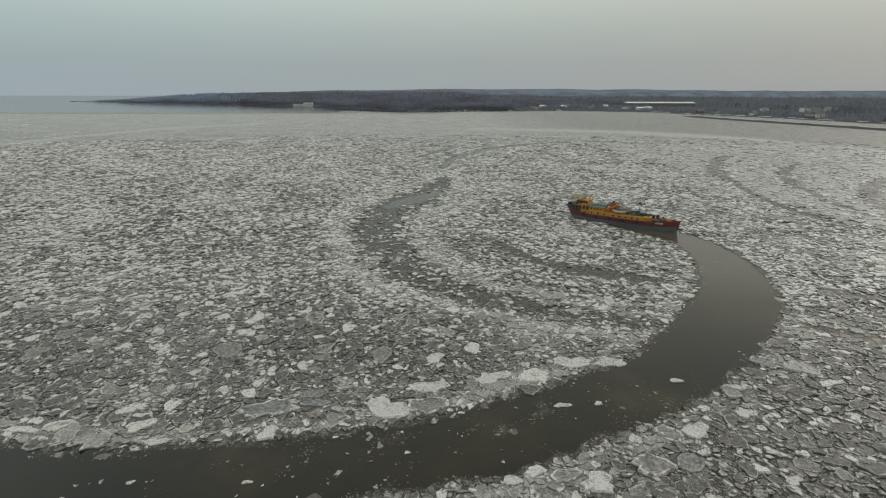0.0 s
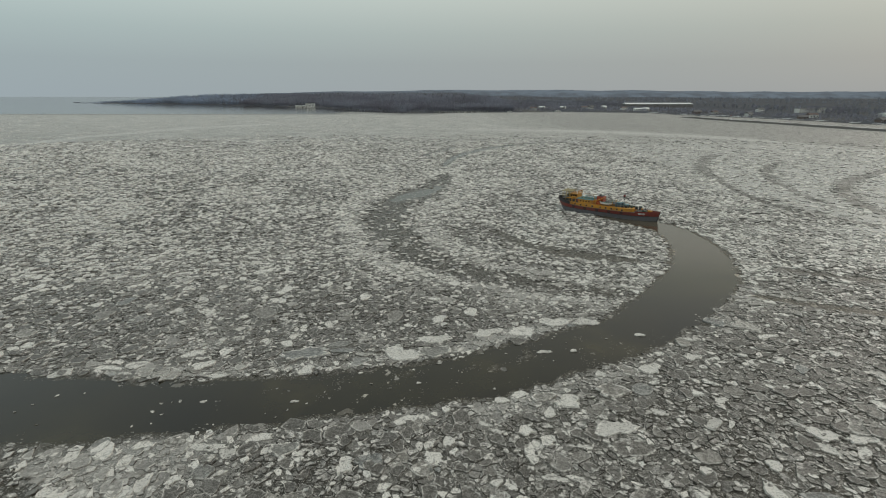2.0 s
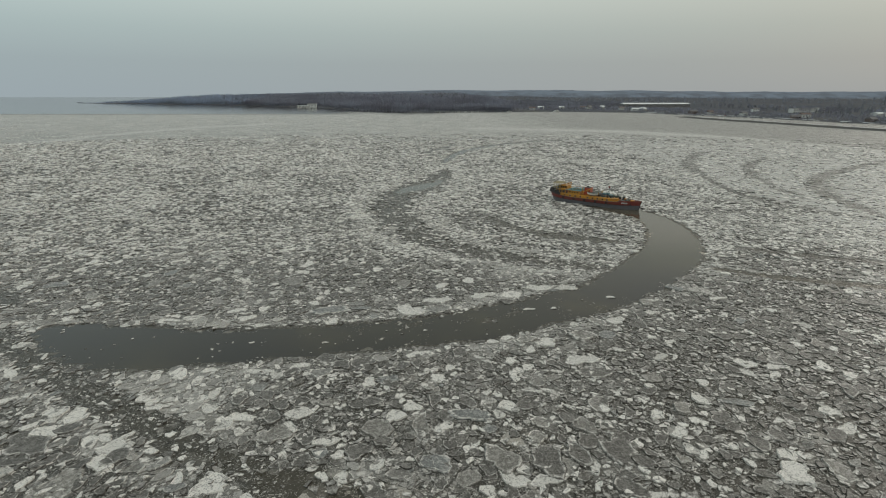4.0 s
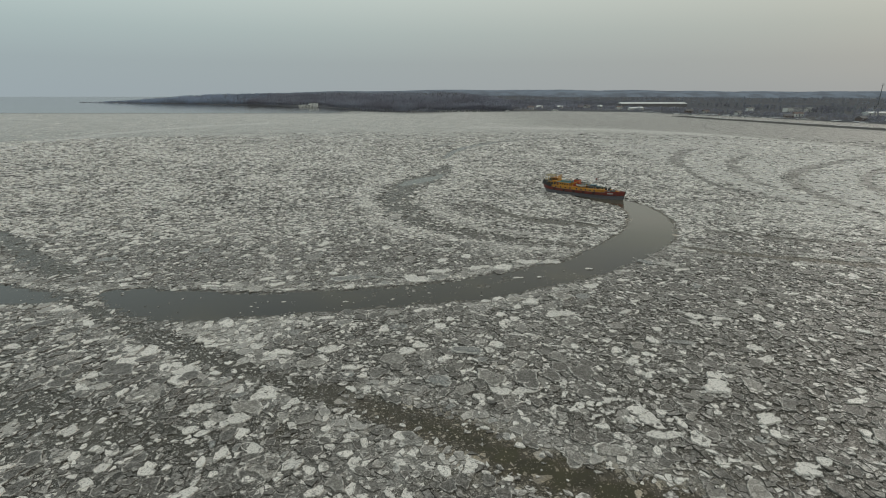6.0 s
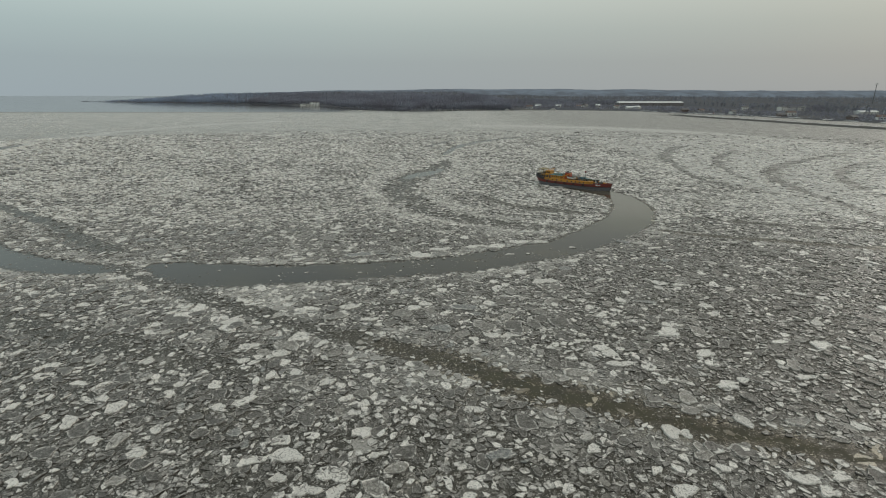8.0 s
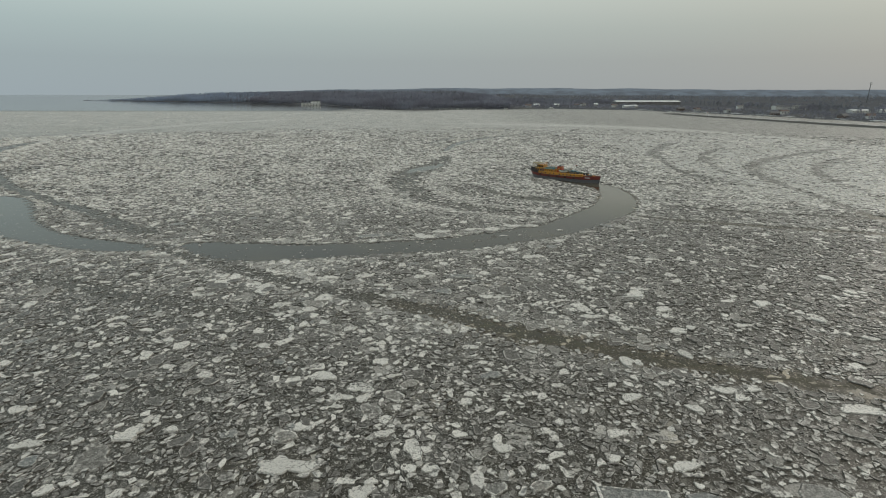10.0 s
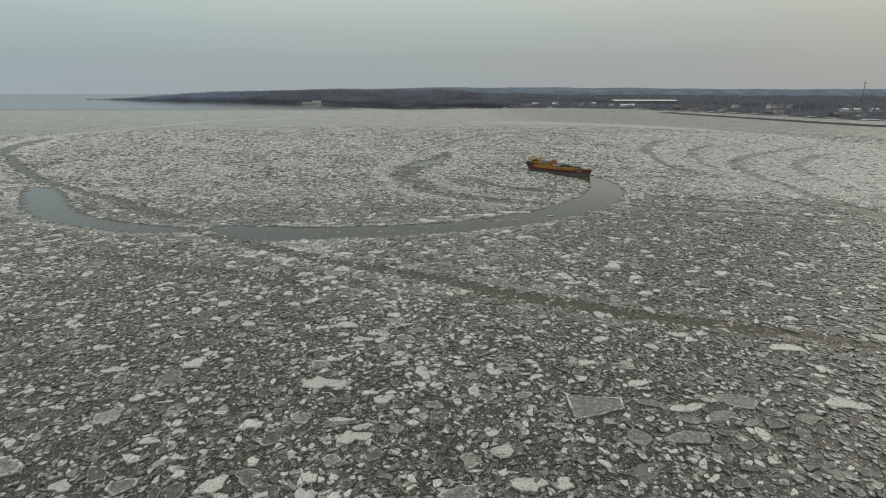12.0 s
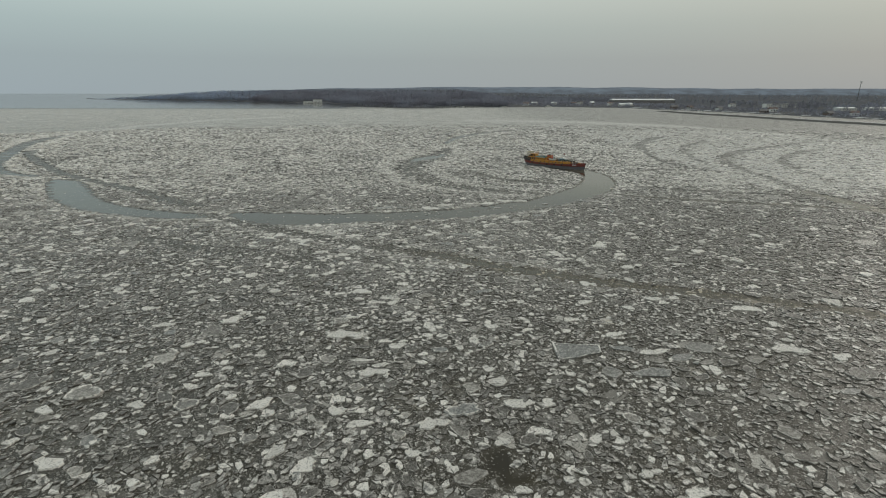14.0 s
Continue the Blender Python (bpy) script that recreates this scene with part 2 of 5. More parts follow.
M_STEEL = paint("dull_steel", (0.16, 0.165, 0.17), 0.45, 0.3, metal=0.6)
M_BLUE = paint("winch_blue", (0.045, 0.10, 0.14), 0.5, 0.3)
M_RUBBER = paint("tyre_rubber", (0.02, 0.02, 0.02), 0.8, 0.2)


def glass():
    m, n, l, b = mat("dark_window_glass")
    b.inputs["Base Color"].default_value = (0.012, 0.016, 0.02, 1)
    b.inputs["Roughness"].default_value = 0.06
    return m


M_GLASS = glass()


def land_mat():
    m, n, l, b = mat("haze_tinted_ground")
    pos = n.new("ShaderNodeNewGeometry").outputs["Position"]
    big = tex(n, l, "noise", 0.012, pos, 6)
    # bluish greys: haze over the far bank is mixed into the ground colour
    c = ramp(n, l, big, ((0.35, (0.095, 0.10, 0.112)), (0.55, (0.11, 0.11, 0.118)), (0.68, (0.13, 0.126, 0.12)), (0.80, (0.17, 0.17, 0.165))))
    l.new(c, b.inputs["Base Color"])
    b.inputs["Roughness"].default_value = 0.95
    b.inputs["Specular IOR Level"].default_value = 0.0
    bump(n, l, b, tex(n, l, "noise", 0.3, pos, 4), 0.5, 0.5)
    return m


def wood_mat(name, lo, hi, thinness=0.5):
    m, n, l, b = mat(name)
    geo = n.new("ShaderNodeNewGeometry")
    t = tex(n, l, "noise", 0.010, geo.outputs["Position"], 3)
    c1 = ramp(n, l, geo.outputs["Random Per Island"], ((0.0, lo), (1.0, hi)))
    c = mix_rgb(n, l, ramp(n, l, t, ((0.40, (0, 0, 0)), (0.62, (0.9, 0.9, 0.9)))), c1, (lo[0] * 0.76, lo[1] * 0.71, lo[2] * 0.68))
    l.new(c, b.inputs["Base Color"])
    b.inputs["Roughness"].default_value = 0.95
    b.inputs["Specular IOR Level"].default_value = 0.0
    thin = n.new("ShaderNodeBsdfTranslucent")
    l.new(c, thin.inputs["Color"])
    both = n.new("ShaderNodeMixShader")
    both.inputs[0].default_value = thinness
    l.new(b.outputs[0], both.inputs[1])
    l.new(thin.outputs[0], both.inputs[2])
    l.new(both.outputs[0], n["Material Output"].inputs["Surface"])
    return m


M_LAND = land_mat()
# twigs and pines paled and blued: distance haze is put into these colours
M_TREE = wood_mat("haze_tinted_twigs", (0.345, 0.36, 0.43), (0.39, 0.395, 0.445), 0.6)
M_PINE = wood_mat("haze_tinted_conifers", (0.29, 0.312, 0.345), (0.33, 0.348, 0.375))
# the spit lies farther off, so more blue haze is mixed into its colour
M_SPIT = wood_mat("haze_tinted_spit", (0.42, 0.49, 0.61), (0.46, 0.52, 0.63), 0.6)
# mist in front of the rear woods is painted into their base colour
M_MIST_TINT = wood_mat("mist_tinted_far_woods", (0.31, 0.335, 0.395), (0.365, 0.38, 0.425), 0.6)
# blue-grey of the ridge is horizon haze held in the base colour
M_RIDGE = wood_mat("haze_tinted_ridge", (0.185, 0.215, 0.265), (0.21, 0.24, 0.285), 0.0)
M_STONE = paint("wet_rubble", (0.075, 0.073, 0.070), 0.85, 0.4, scale=0.15)
M_SNOW = paint("old_snow", (0.58, 0.59, 0.59), 0.8, 0.2, scale=0.1)
M_PLASTER = paint("pale_plaster", (0.64, 0.63, 0.60), 0.8, 0.25, scale=0.2)
M_BRICK = paint("dull_brick", (0.16, 0.12, 0.108), 0.85, 0.3, scale=0.3)
M_ROOF = paint("grey_roof", (0.16, 0.15, 0.15), 0.8, 0.3, scale=0.3)
M_REDROOF = paint("red_tile_roof", (0.16, 0.115, 0.10), 0.8, 0.3, scale=0.3)
M_METALROOF = paint("white_sheet_roof", (0.66, 0.67, 0.66), 0.5, 0.15, scale=0.05)


# ---- mesh helpers ----
def to_mesh(name, bm):
    me = bpy.data.meshes.new(name)
    bm.normal_update()
    bm.to_mesh(me)
    bm.free()
    return me


def part(name, bm, material, parent=None, label="", m=None):
    me = to_mesh(name, bm)
    me.materials.append(material)
    ob = new(name, me)
    if parent is not None:
        ob.parent = parent
    if m is not None:
        ob.matrix_basis = m
    if label:
        ob["label"] = label
    return ob


def thing(name, label, category, m=None, group="", kind=""):
    ob = new(name)
    ob.empty_display_size = 0.5
    if m is not None:
        ob.matrix_basis = m
    return tagged(ob, label, category, group, kind)


def add_box(bm, cx, cy, cz, sx, sy, sz, bevel=0.0, rot=None):
    r = bmesh.ops.create_cube(bm, size=1.0)
    vs = r["verts"]
    mm = Matrix.Translation((cx, cy, cz)) @ (rot.to_4x4() if rot else Matrix()) @ Matrix.Diagonal((sx, sy, sz, 1))
    bmesh.ops.transform(bm, matrix=mm, verts=vs)
    if bevel:
        es = list({e for v in vs for e in v.link_edges})
        bmesh.ops.bevel(bm, geom=es, offset=bevel, segments=2, affect='EDGES', profile=0.6)
    return bm


def box(cx, cy, cz, sx, sy, sz, bevel=0.0, rot=None):
    return add_box(bmesh.new(), cx, cy, cz, sx, sy, sz, bevel, rot)


def add_rod(bm, a, b, r1, r2=None, seg=8):
    a, b = Vector(a), Vector(b)
    d = b - a
    g = bmesh.ops.create_cone(bm, cap_ends=True, segments=seg, radius1=r1, radius2=r1 if r2 is None else r2, depth=d.length)
    bmesh.ops.transform(bm, matrix=Matrix.Translation((a + b) / 2) @ d.to_track_quat("Z", "Y").to_matrix().to_4x4(), verts=g["verts"])
    return bm


def rod(a, b, r1, r2=None, seg=8):
    return add_rod(bmesh.new(), a, b, r1, r2, seg)


def ring(cx, cy, cz, normal, r, t, seg=12):
    """A torus-like ring of square section."""
    bm = bmesh.new()
    nrm = Vector(normal).normalized()
    u = nrm.orthogonal().normalized()
    v = nrm.cross(u)
    rows = []
    for i in range(seg):
        a = 2 * math.pi * i / seg
        d = u * math.cos(a) + v * math.sin(a)
        c = Vector((cx, cy, cz))
        rows.append([bm.verts.new(c + d * (r + p) + nrm * q) for p, q in ((-t, -t), (t, -t), (t, t), (-t, t))])
    for i in range(seg):
        p, q = rows[i], rows[(i + 1) % seg]
        for j in range(4):
            bm.faces.new((p[j], p[(j + 1) % 4], q[(j + 1) % 4], q[j]))
    return bm


def numpy_mesh(name, verts, faces_flat, sizes, material):
    """A mesh from arrays made by rule: vertices, corner indices in a row, corners of each face."""
    me = bpy.data.meshes.new(name)
    me.vertices.add(len(verts))
    me.vertices.foreach_set("co", np.asarray(verts, np.float32).ravel())
    me.loops.add(len(faces_flat))
    me.loops.foreach_set("vertex_index", np.asarray(faces_flat, np.int32))
    me.polygons.add(len(sizes))
    starts = np.concatenate([[0], np.cumsum(sizes)[:-1]]).astype(np.int32)
    me.polygons.foreach_set("loop_start", starts)
    me.polygons.foreach_set("use_smooth", np.zeros(len(sizes), bool))
    me.update(calc_edges=True)
    me.materials.append(material)
    return me


def spline(points, step=3.0):
    """Catmull-Rom line through points, as an array of places about step metres apart."""
    p = np.array(points, float)
    p = np.vstack([2 * p[0] - p[1], p, 2 * p[-1] - p[-2]])
    out = []
    for i in range(1, len(p) - 2):
        n = max(2, int(np.linalg.norm(p[i + 1] - p[i]) / step))
        for k in range(n):
            t = k / n
            out.append(0.5 * (2 * p[i] + (p[i + 1] - p[i - 1]) * t + (2 * p[i - 1] - 5 * p[i] + 4 * p[i + 1] - p[i + 2]) * t * t
                              + (3 * p[i] - p[i - 1] - 3 * p[i + 1] + p[i + 2]) * t ** 3))
    out.append(p[-2])
    return np.array(out)


def distance(x, y, line):
    """Distance of places to a line of short pieces."""
    best = np.full(x.shape, 1e9)
    lo, hi = line.min(0)[:2] - 80, line.max(0)[:2] + 80
    near = (x > lo[0]) & (x < hi[0]) & (y > lo[1]) & (y < hi[1])
    px, py = x[near], y[near]
    d = np.full(px.shape, 1e9)
    for a, b in zip(line[:-1], line[1:]):
        e = b[:2] - a[:2]
        t = np.clip(((px - a[0]) * e[0] + (py - a[1]) * e[1]) / (e @ e + 1e-9), 0, 1)
        w = a[2] + (b[2] - a[2]) * t if len(a) > 2 else 1.0
        d = np.minimum(d, np.hypot(px - a[0] - e[0] * t, py - a[1] - e[1] * t) / w)
    best[near] = d
    return best


def wobble(x, y, scale, seed):
    """Smooth noise of about -1 to 1, from a few turned waves."""
    r = np.random.RandomState(seed)
    s = np.zeros_like(x)
    for k in range(9):
        a, ph, f = r.uniform(0, 6.28), r.uniform(0, 6.28), r.uniform(0.6, 2.2) / scale
        s += np.sin((x * math.cos(a) + y * math.sin(a)) * f * 6.28 + ph + 1.3 * np.sin((x * math.sin(a) - y * math.cos(a)) * f * 3.1 + ph * 2))
    return s / 5.0


def smooth(a, b, v):
    t = np.clip((v - a) / (b - a), 0, 1)
    return t * t * (3 - 2 * t)


# ---- lanes that the ship has cut: (x, y, half width) ----
SHIP_AXIS = spline([(72, 154.5, 3.5), (58.3, 166, 3.7), (45.5, 177, 3.4)])
TRENCH = spline([(57, 161, 3), (66, 153, 5.5), (72, 144, 6), (72.5, 128, 7), (68.5, 112, 8), (61, 97, 8.5), (49, 83, 8), (36, 70, 7.2), (21, 61.5, 7), (5, 54, 6.8), (-10, 50, 6.3), (-26, 47, 6.6), (-41, 45.5, 7), (-52, 44.5, 8.3), (-63, 47, 7.5), (-74, 51, 3.2)])
POOL = spline([(-85, 48.5, 3), (-97, 50, 5), (-112, 55, 5.5), (-128, 62, 6.2), (-146, 76, 7.2), (-160, 92, 8), (-175, 110, 7.5), (-187, 121, 3)])
LOOP = spline([(-205, 133, 3), (-228, 142, 4), (-258, 170, 5), (-292, 222, 6), (-328, 285, 6), (-347, 335, 6), (-352, 372, 2.5)], 10)
LOOP_IN = spline([(-290, 240, 4), (-276, 219, 3.5), (-230, 172, 3), (-198, 141, 3), (-165, 117, 3), (-137, 98, 3), (-112, 77, 3.5), (-94, 64, 4)], 6)
TIP = spline([(2, 262, 3), (-4, 226, 6), (-11, 203, 10), (-19, 185, 8), (-21.5, 165, 7.5), (-18, 145, 7.5), (-11, 122, 6.5), (0, 107, 5), (14, 97.5, 4.2), (30, 90, 3.5), (40, 87, 2.5)])
TIP_POOL = spline([(-20, 188, 2.5), (-14, 199, 5), (-6, 210, 4), (-3, 220, 2)])
MID = spline([(16, 140, 1.6), (22, 128, 2.2), (31, 119, 2.8), (40, 114, 2.8), (50, 111, 2)])
FARC = spline([(0, 290, 2.4), (4, 318, 3.6), (14, 352, 4.8), (33, 388, 4.8), (68, 426, 4.8), (105, 445, 3.6), (150, 455, 2.4)], 8)
FARB = spline([(-14, 343, 2.1), (-5, 369, 3.5), (8, 402, 2.8)], 8)
S1 = spline([(150, 140, 1.8), (136, 154, 2.4), (129, 172, 3.0), (131, 206, 3.0), (139, 240, 3.6), (149, 276, 5.4), (166, 312, 4.8), (194, 352, 3.0)], 6)
S2 = spline([(150, 175, 1.7), (156, 206, 2.2), (167, 242, 3.3), (188, 280, 4.4), (221, 316, 2.8)], 6)
S3 = spline([(154, 52, 3.2), (151, 71, 3.6), (150, 88, 2.9), (155, 116, 2.9), (158, 145, 3.2), (163, 174, 4.5), (176, 204, 5.9), (200, 234, 5.2), (236, 261, 3.9), (291, 301, 2.6)], 6)
S3_POOL = spline([(150.5, 90, 2.5), (151.5, 74, 4.5), (153, 58, 5), (157, 40, 4)], 6)
S4 = spline([(186, 85, 2.4), (183, 111, 2.4), (182, 129, 2.4), (189, 155, 2.7), (204, 190, 3.6), (234, 226, 3.6), (265, 248, 2.4)], 6)
FORE = spline([(-86, 52, 2.4), (-71, 41, 2.9), (-56, 32, 3.2), (-40, 23, 3.2), (-26, 15.5, 3.0), (-11, 9, 3.4), (2, 2, 3.6), (11, -4, 3.6), (22, -8.5, 3.4), (34, -14, 3.1), (46, -18.5, 3.1), (58, -22, 2.8), (80, -31, 2.8), (100, -39, 2.8)])
FORE_POOL = spline([(-4, 5.5, 1.0), (4, 0.5, 1.5), (11, -3.6, 2.2), (19, -7.4, 2.1), (27, -11.2, 1.5), (37, -15, 1.5), (46, -18.5, 1.3), (58, -22.3, 1.2), (80, -31, 1.4), (100, -39, 1.3)])
for line in (S1, S2, S3, S4):
    line[:, 2] *= 0.62
FORE[:, 2] *= 0.8
SIDE1 = spline([(84, 104, 1.6), (100, 96, 2), (125, 88, 2), (150, 82, 2)])
SIDE2 = spline([(68, 86, 1.6), (79, 80, 2), (94, 75, 2.2), (110, 70, 2.2), (155, 57, 2.2)])
LEFT2 = spline([(-105, 28, 2.6), (-84, 19, 3), (-66, 12, 3.4), (-48, 5, 3.6), (-34, 1, 2.2)])
BAND_L = spline([(-372, 360, 9), (-362, 430, 10), (-358, 490, 11), (-340, 552, 13), (-318, 620, 17), (-250, 700, 20)], 14)
BAND_R = spline([(40, 610, 18), (167, 572, 20), (240, 525, 18), (288, 464, 16), (325, 370, 15), (345, 280, 14)], 14)
SHORE_X = np.array([-5200, -3600, -1700, -1547, -1129, -737, -481, -348, -230, -185, -77, 83, 278, 432, 475, 531, 562, 582, 628, 670, 740, 860, 5200], float)
SHORE_Y = np.array([7500, 5200, 2415, 2201, 1985, 1800, 1585, 1500, 1300, 1225, 1140, 1166, 1198, 1129, 1000, 915, 840, 750, 623, 500, 300, 0, -5000], float)


def crushed_zone(x, y):
    """Where the ship has ground the ice to fine white rubble, between its loops."""
    return smooth(108, 145, x + 12 * wobble(x, y, 70, 13)) * smooth(50, 120, y) * smooth(560, 400, y)


def ice_cover(x, y):
    """Share of the water that ice hides, from the lanes and the drift."""
    calm = smooth(620, 320, y)
    c = 0.60 + 0.13 * wobble(x, y, 60, 3) * (0.4 + 0.6 * calm) + (0.12 * wobble(x, y, 17, 5) + 0.08 * wobble(x, y, 7, 8)) * calm
    c = c - (0.11 + 0.15 * wobble(x, y, 26, 71) + 0.05 * smooth(0, -50, x)) * smooth(15, -35, y) - 0.04 * smooth(-20, -70, y)
    c = c - 0.19 * smooth(15, 60, x) * smooth(90, 45, y)
    c = c - 0.16 * smooth(-0.2, 0.7, wobble(x, y, 42, 35)) * smooth(-25, -60, x) * smooth(30, 5, y)
    c = np.maximum(c, 0.48 + 0.07 * wobble(x, y, 12, 33))
    c = c + 0.06 * smooth(5, 40, y) + 0.12 * smooth(90, 260, y) + 0.10 * smooth(250, 640, y) - 0.05 * smooth(-25, -50, y)
    c = np.maximum(c, (0.93 + 0.10 * wobble(x * 0.6 + y * 0.2, y, 11, 11)) * crushed_zone(x, y))
    c = c + 0.12 * smooth(84, 104, x) * smooth(50, 90, y) * smooth(330, 200, y)
    c = c - 0.20 * smooth(-0.5, 0.7, wobble(x * 0.7, y * 0.8, 90, 15)) * smooth(-40, -110, x) * smooth(95, 150, y) * smooth(330, 240, y)
    white = [(TRENCH, 2.0, 0.18), (TIP, 3.2, 0.34), (POOL, 1.9, 0.20), (FORE, 3.8, 0.20), (LOOP, 3.6, 0.34), (LOOP_IN, 3.0, 0.12), (FARC, 2.2, 0.2), (SIDE2, 4.2, 0.2), (SIDE1, 3.5, 0.14)]
    cache = {}
    for line, reach, gain in white:
        d = distance(x, y, line)
        cache[id(line)] = d
        c = c + gain * smooth(reach, 1.15, d)
    c = np.minimum(c, 0.86 + 0.14 * np.maximum(crushed_zone(x, y), smooth(200, 330, y)))
    for line in (BAND_L, BAND_R):
        c = np.maximum(c, (1.0 if line is BAND_L else 0.97) * smooth(2.1 if line is BAND_L else 2.6, 0.5, distance(x, y, line)))
    rag = 0.16 * wobble(x, y, 9, 21) + 0.08 * wobble(x, y, 3.1, 22)
    for line, left in ((TRENCH, 0.0), (SHIP_AXIS, 0.0), (POOL, 0.02), (LOOP, 0.12), (LOOP_IN, 0.24), (TIP, 0.33), (TIP_POOL, 0.04), (MID, 0.20), (FARC, 0.14), (FARB, 0.20), (S1, 0.30), (S2, 0.30),
                       (S3, 0.26), (S3_POOL, 0.05), (S4, 0.28), (FORE, 0.22 + 0.06 * smooth(-5, -35, x)), (FORE_POOL, 0.08), (SIDE1, 0.24), (SIDE2, 0.20), (LEFT2, 0.32)):
        d = cache.get(id(line))
        d = distance(x, y, line) if d is None else d
        c = c + (left - c) * (smooth(1.12, 0.88, d + 0.55 * rag) if np.max(left) < 0.14 else smooth(1.45, 0.60, d + 2.0 * rag))
    # loose brash that has drifted back into the lane
    c = c + 0.34 * smooth(0.2, 1.1, wobble(x, y, 8, 62)) * smooth(0.05, 0.0, c) * smooth(-35, -10, x) * smooth(75, 55, y)
    # a ragged hole between floes
    c = c * smooth(0.75, 1.15, np.minimum(np.hypot((x - 3.2) / 1.4, (y + 71.5) / 4.2), np.hypot((x - 5.4) / 2.1, (y + 74.0) / 1.9)) + 0.3 * rag)
    # open water and thin sheets along the far shore
    gap = np.interp(x, SHORE_X, SHORE_Y) - y
    c = c * smooth(12, 60 + 110 * smooth(-420, -300, x) * smooth(40, -40, x), gap) * (1 - smooth(-140, -260, x) * smooth(1000, 1090, y))
    # thinner, greyer ice between the pale band and the far bank
    beyond = smooth(10, 70, y - np.interp(x, BAND_R[:, 0], BAND_R[:, 1])) * smooth(60, 200, x)
    c = c + (0.60 - c) * 0.8 * beyond * smooth(12, 60, gap)
    return np.clip(c, 0, 1)


def stirred_silt(x, y):
    """Where the screws have stirred mud into the lanes."""
    m = smooth(2.2, 0.8, distance(x, y, FORE)) * smooth(-25, 0, x)
    m = np.maximum(m, smooth(1.4, 0.6, distance(x, y, S3_POOL)))
    m = np.maximum(m, 0.8 * smooth(1.6, 0.6, distance(x, y, SIDE2)))
    m = np.maximum(m, 0.5 * smooth(1.6, 0.6, distance(x, y, MID)))
    m = np.maximum(m, 0.35 * smooth(1.1, 0.6, distance(x, y, TRENCH)) * smooth(-25, -8, x) * smooth(30, 12, x))
    m = np.maximum(m, 2.0 * smooth(1.2, 0.8, distance(x, y, TRENCH)) * smooth(70, 125, y))
    return np.clip(np.maximum(m, 0.35 * smooth(0.1, 0.9, wobble(x, y, 24, 97)) * smooth(60, 10, y)), 0, 2)


def in_view(x, y):
    return np.abs(x) < np.maximum(0.95 * (0.955 * (y + 121) + 13) + 18, 75)


# ---- the river: one sheet to the horizon ----
def axis(lo, hi, step, end_lo, end_hi, grow):
    mid = list(np.arange(lo, hi + 0.01, step))
    s, up = step, []
    v = hi
    while v < end_hi:
        s *= grow
        v += s
        up.append(min(v, end_hi))
    s, dn = step, []
    v = lo
    while v > end_lo:
        s *= grow
        v -= s
        dn.append(max(v, end_lo))
    return np.array(dn[::-1] + mid + up)


gx = axis(-110, 110, 2.0, -6000, 6000, 1.045)
gy = axis(-150, 200, 2.0, -3000, 8000, 1.028)
X, Y = np.meshgrid(gx, gy)
nx, ny = len(gx), len(gy)
q = (np.arange(ny - 1)[:, None] * nx + np.arange(nx - 1)[None, :]).ravel()
quads = np.stack([q, q + 1, q + nx + 1, q + nx], 1).ravel()
me = numpy_mesh("river", np.stack([X.ravel(), Y.ravel(), np.zeros(nx * ny)], 1), quads, np.full(len(q), 4), M_RIVER)
cov = me.attributes.new("cover", 'FLOAT', 'POINT')
cov.data.foreach_set("value", ice_cover(X.ravel(), Y.ravel()).astype(np.float32))
fin = me.attributes.new("fine", 'FLOAT', 'POINT')
fin.data.foreach_set("value", np.maximum(smooth(230, 430, Y.ravel()), 0.8 * crushed_zone(X.ravel(), Y.ravel())).astype(np.float32))
sil = me.attributes.new("silt", 'FLOAT', 'POINT')
sil.data.foreach_set("value", stirred_silt(X.ravel(), Y.ravel()).astype(np.float32))
tagged(new("water", me), "brown winter river with brash ice and open lanes", "river", kind="structure")


# ---- drifting ice floes ----
RNG = np.random.RandomState(11)
DISC = np.array([(0, 0)] + [(0.5 * math.cos(a), 0.5 * math.sin(a)) for a in np.arange(6) * 1.0472] + [(0.92 * math.cos(a), 0.92 * math.sin(a)) for a in np.arange(14) * 0.4488])


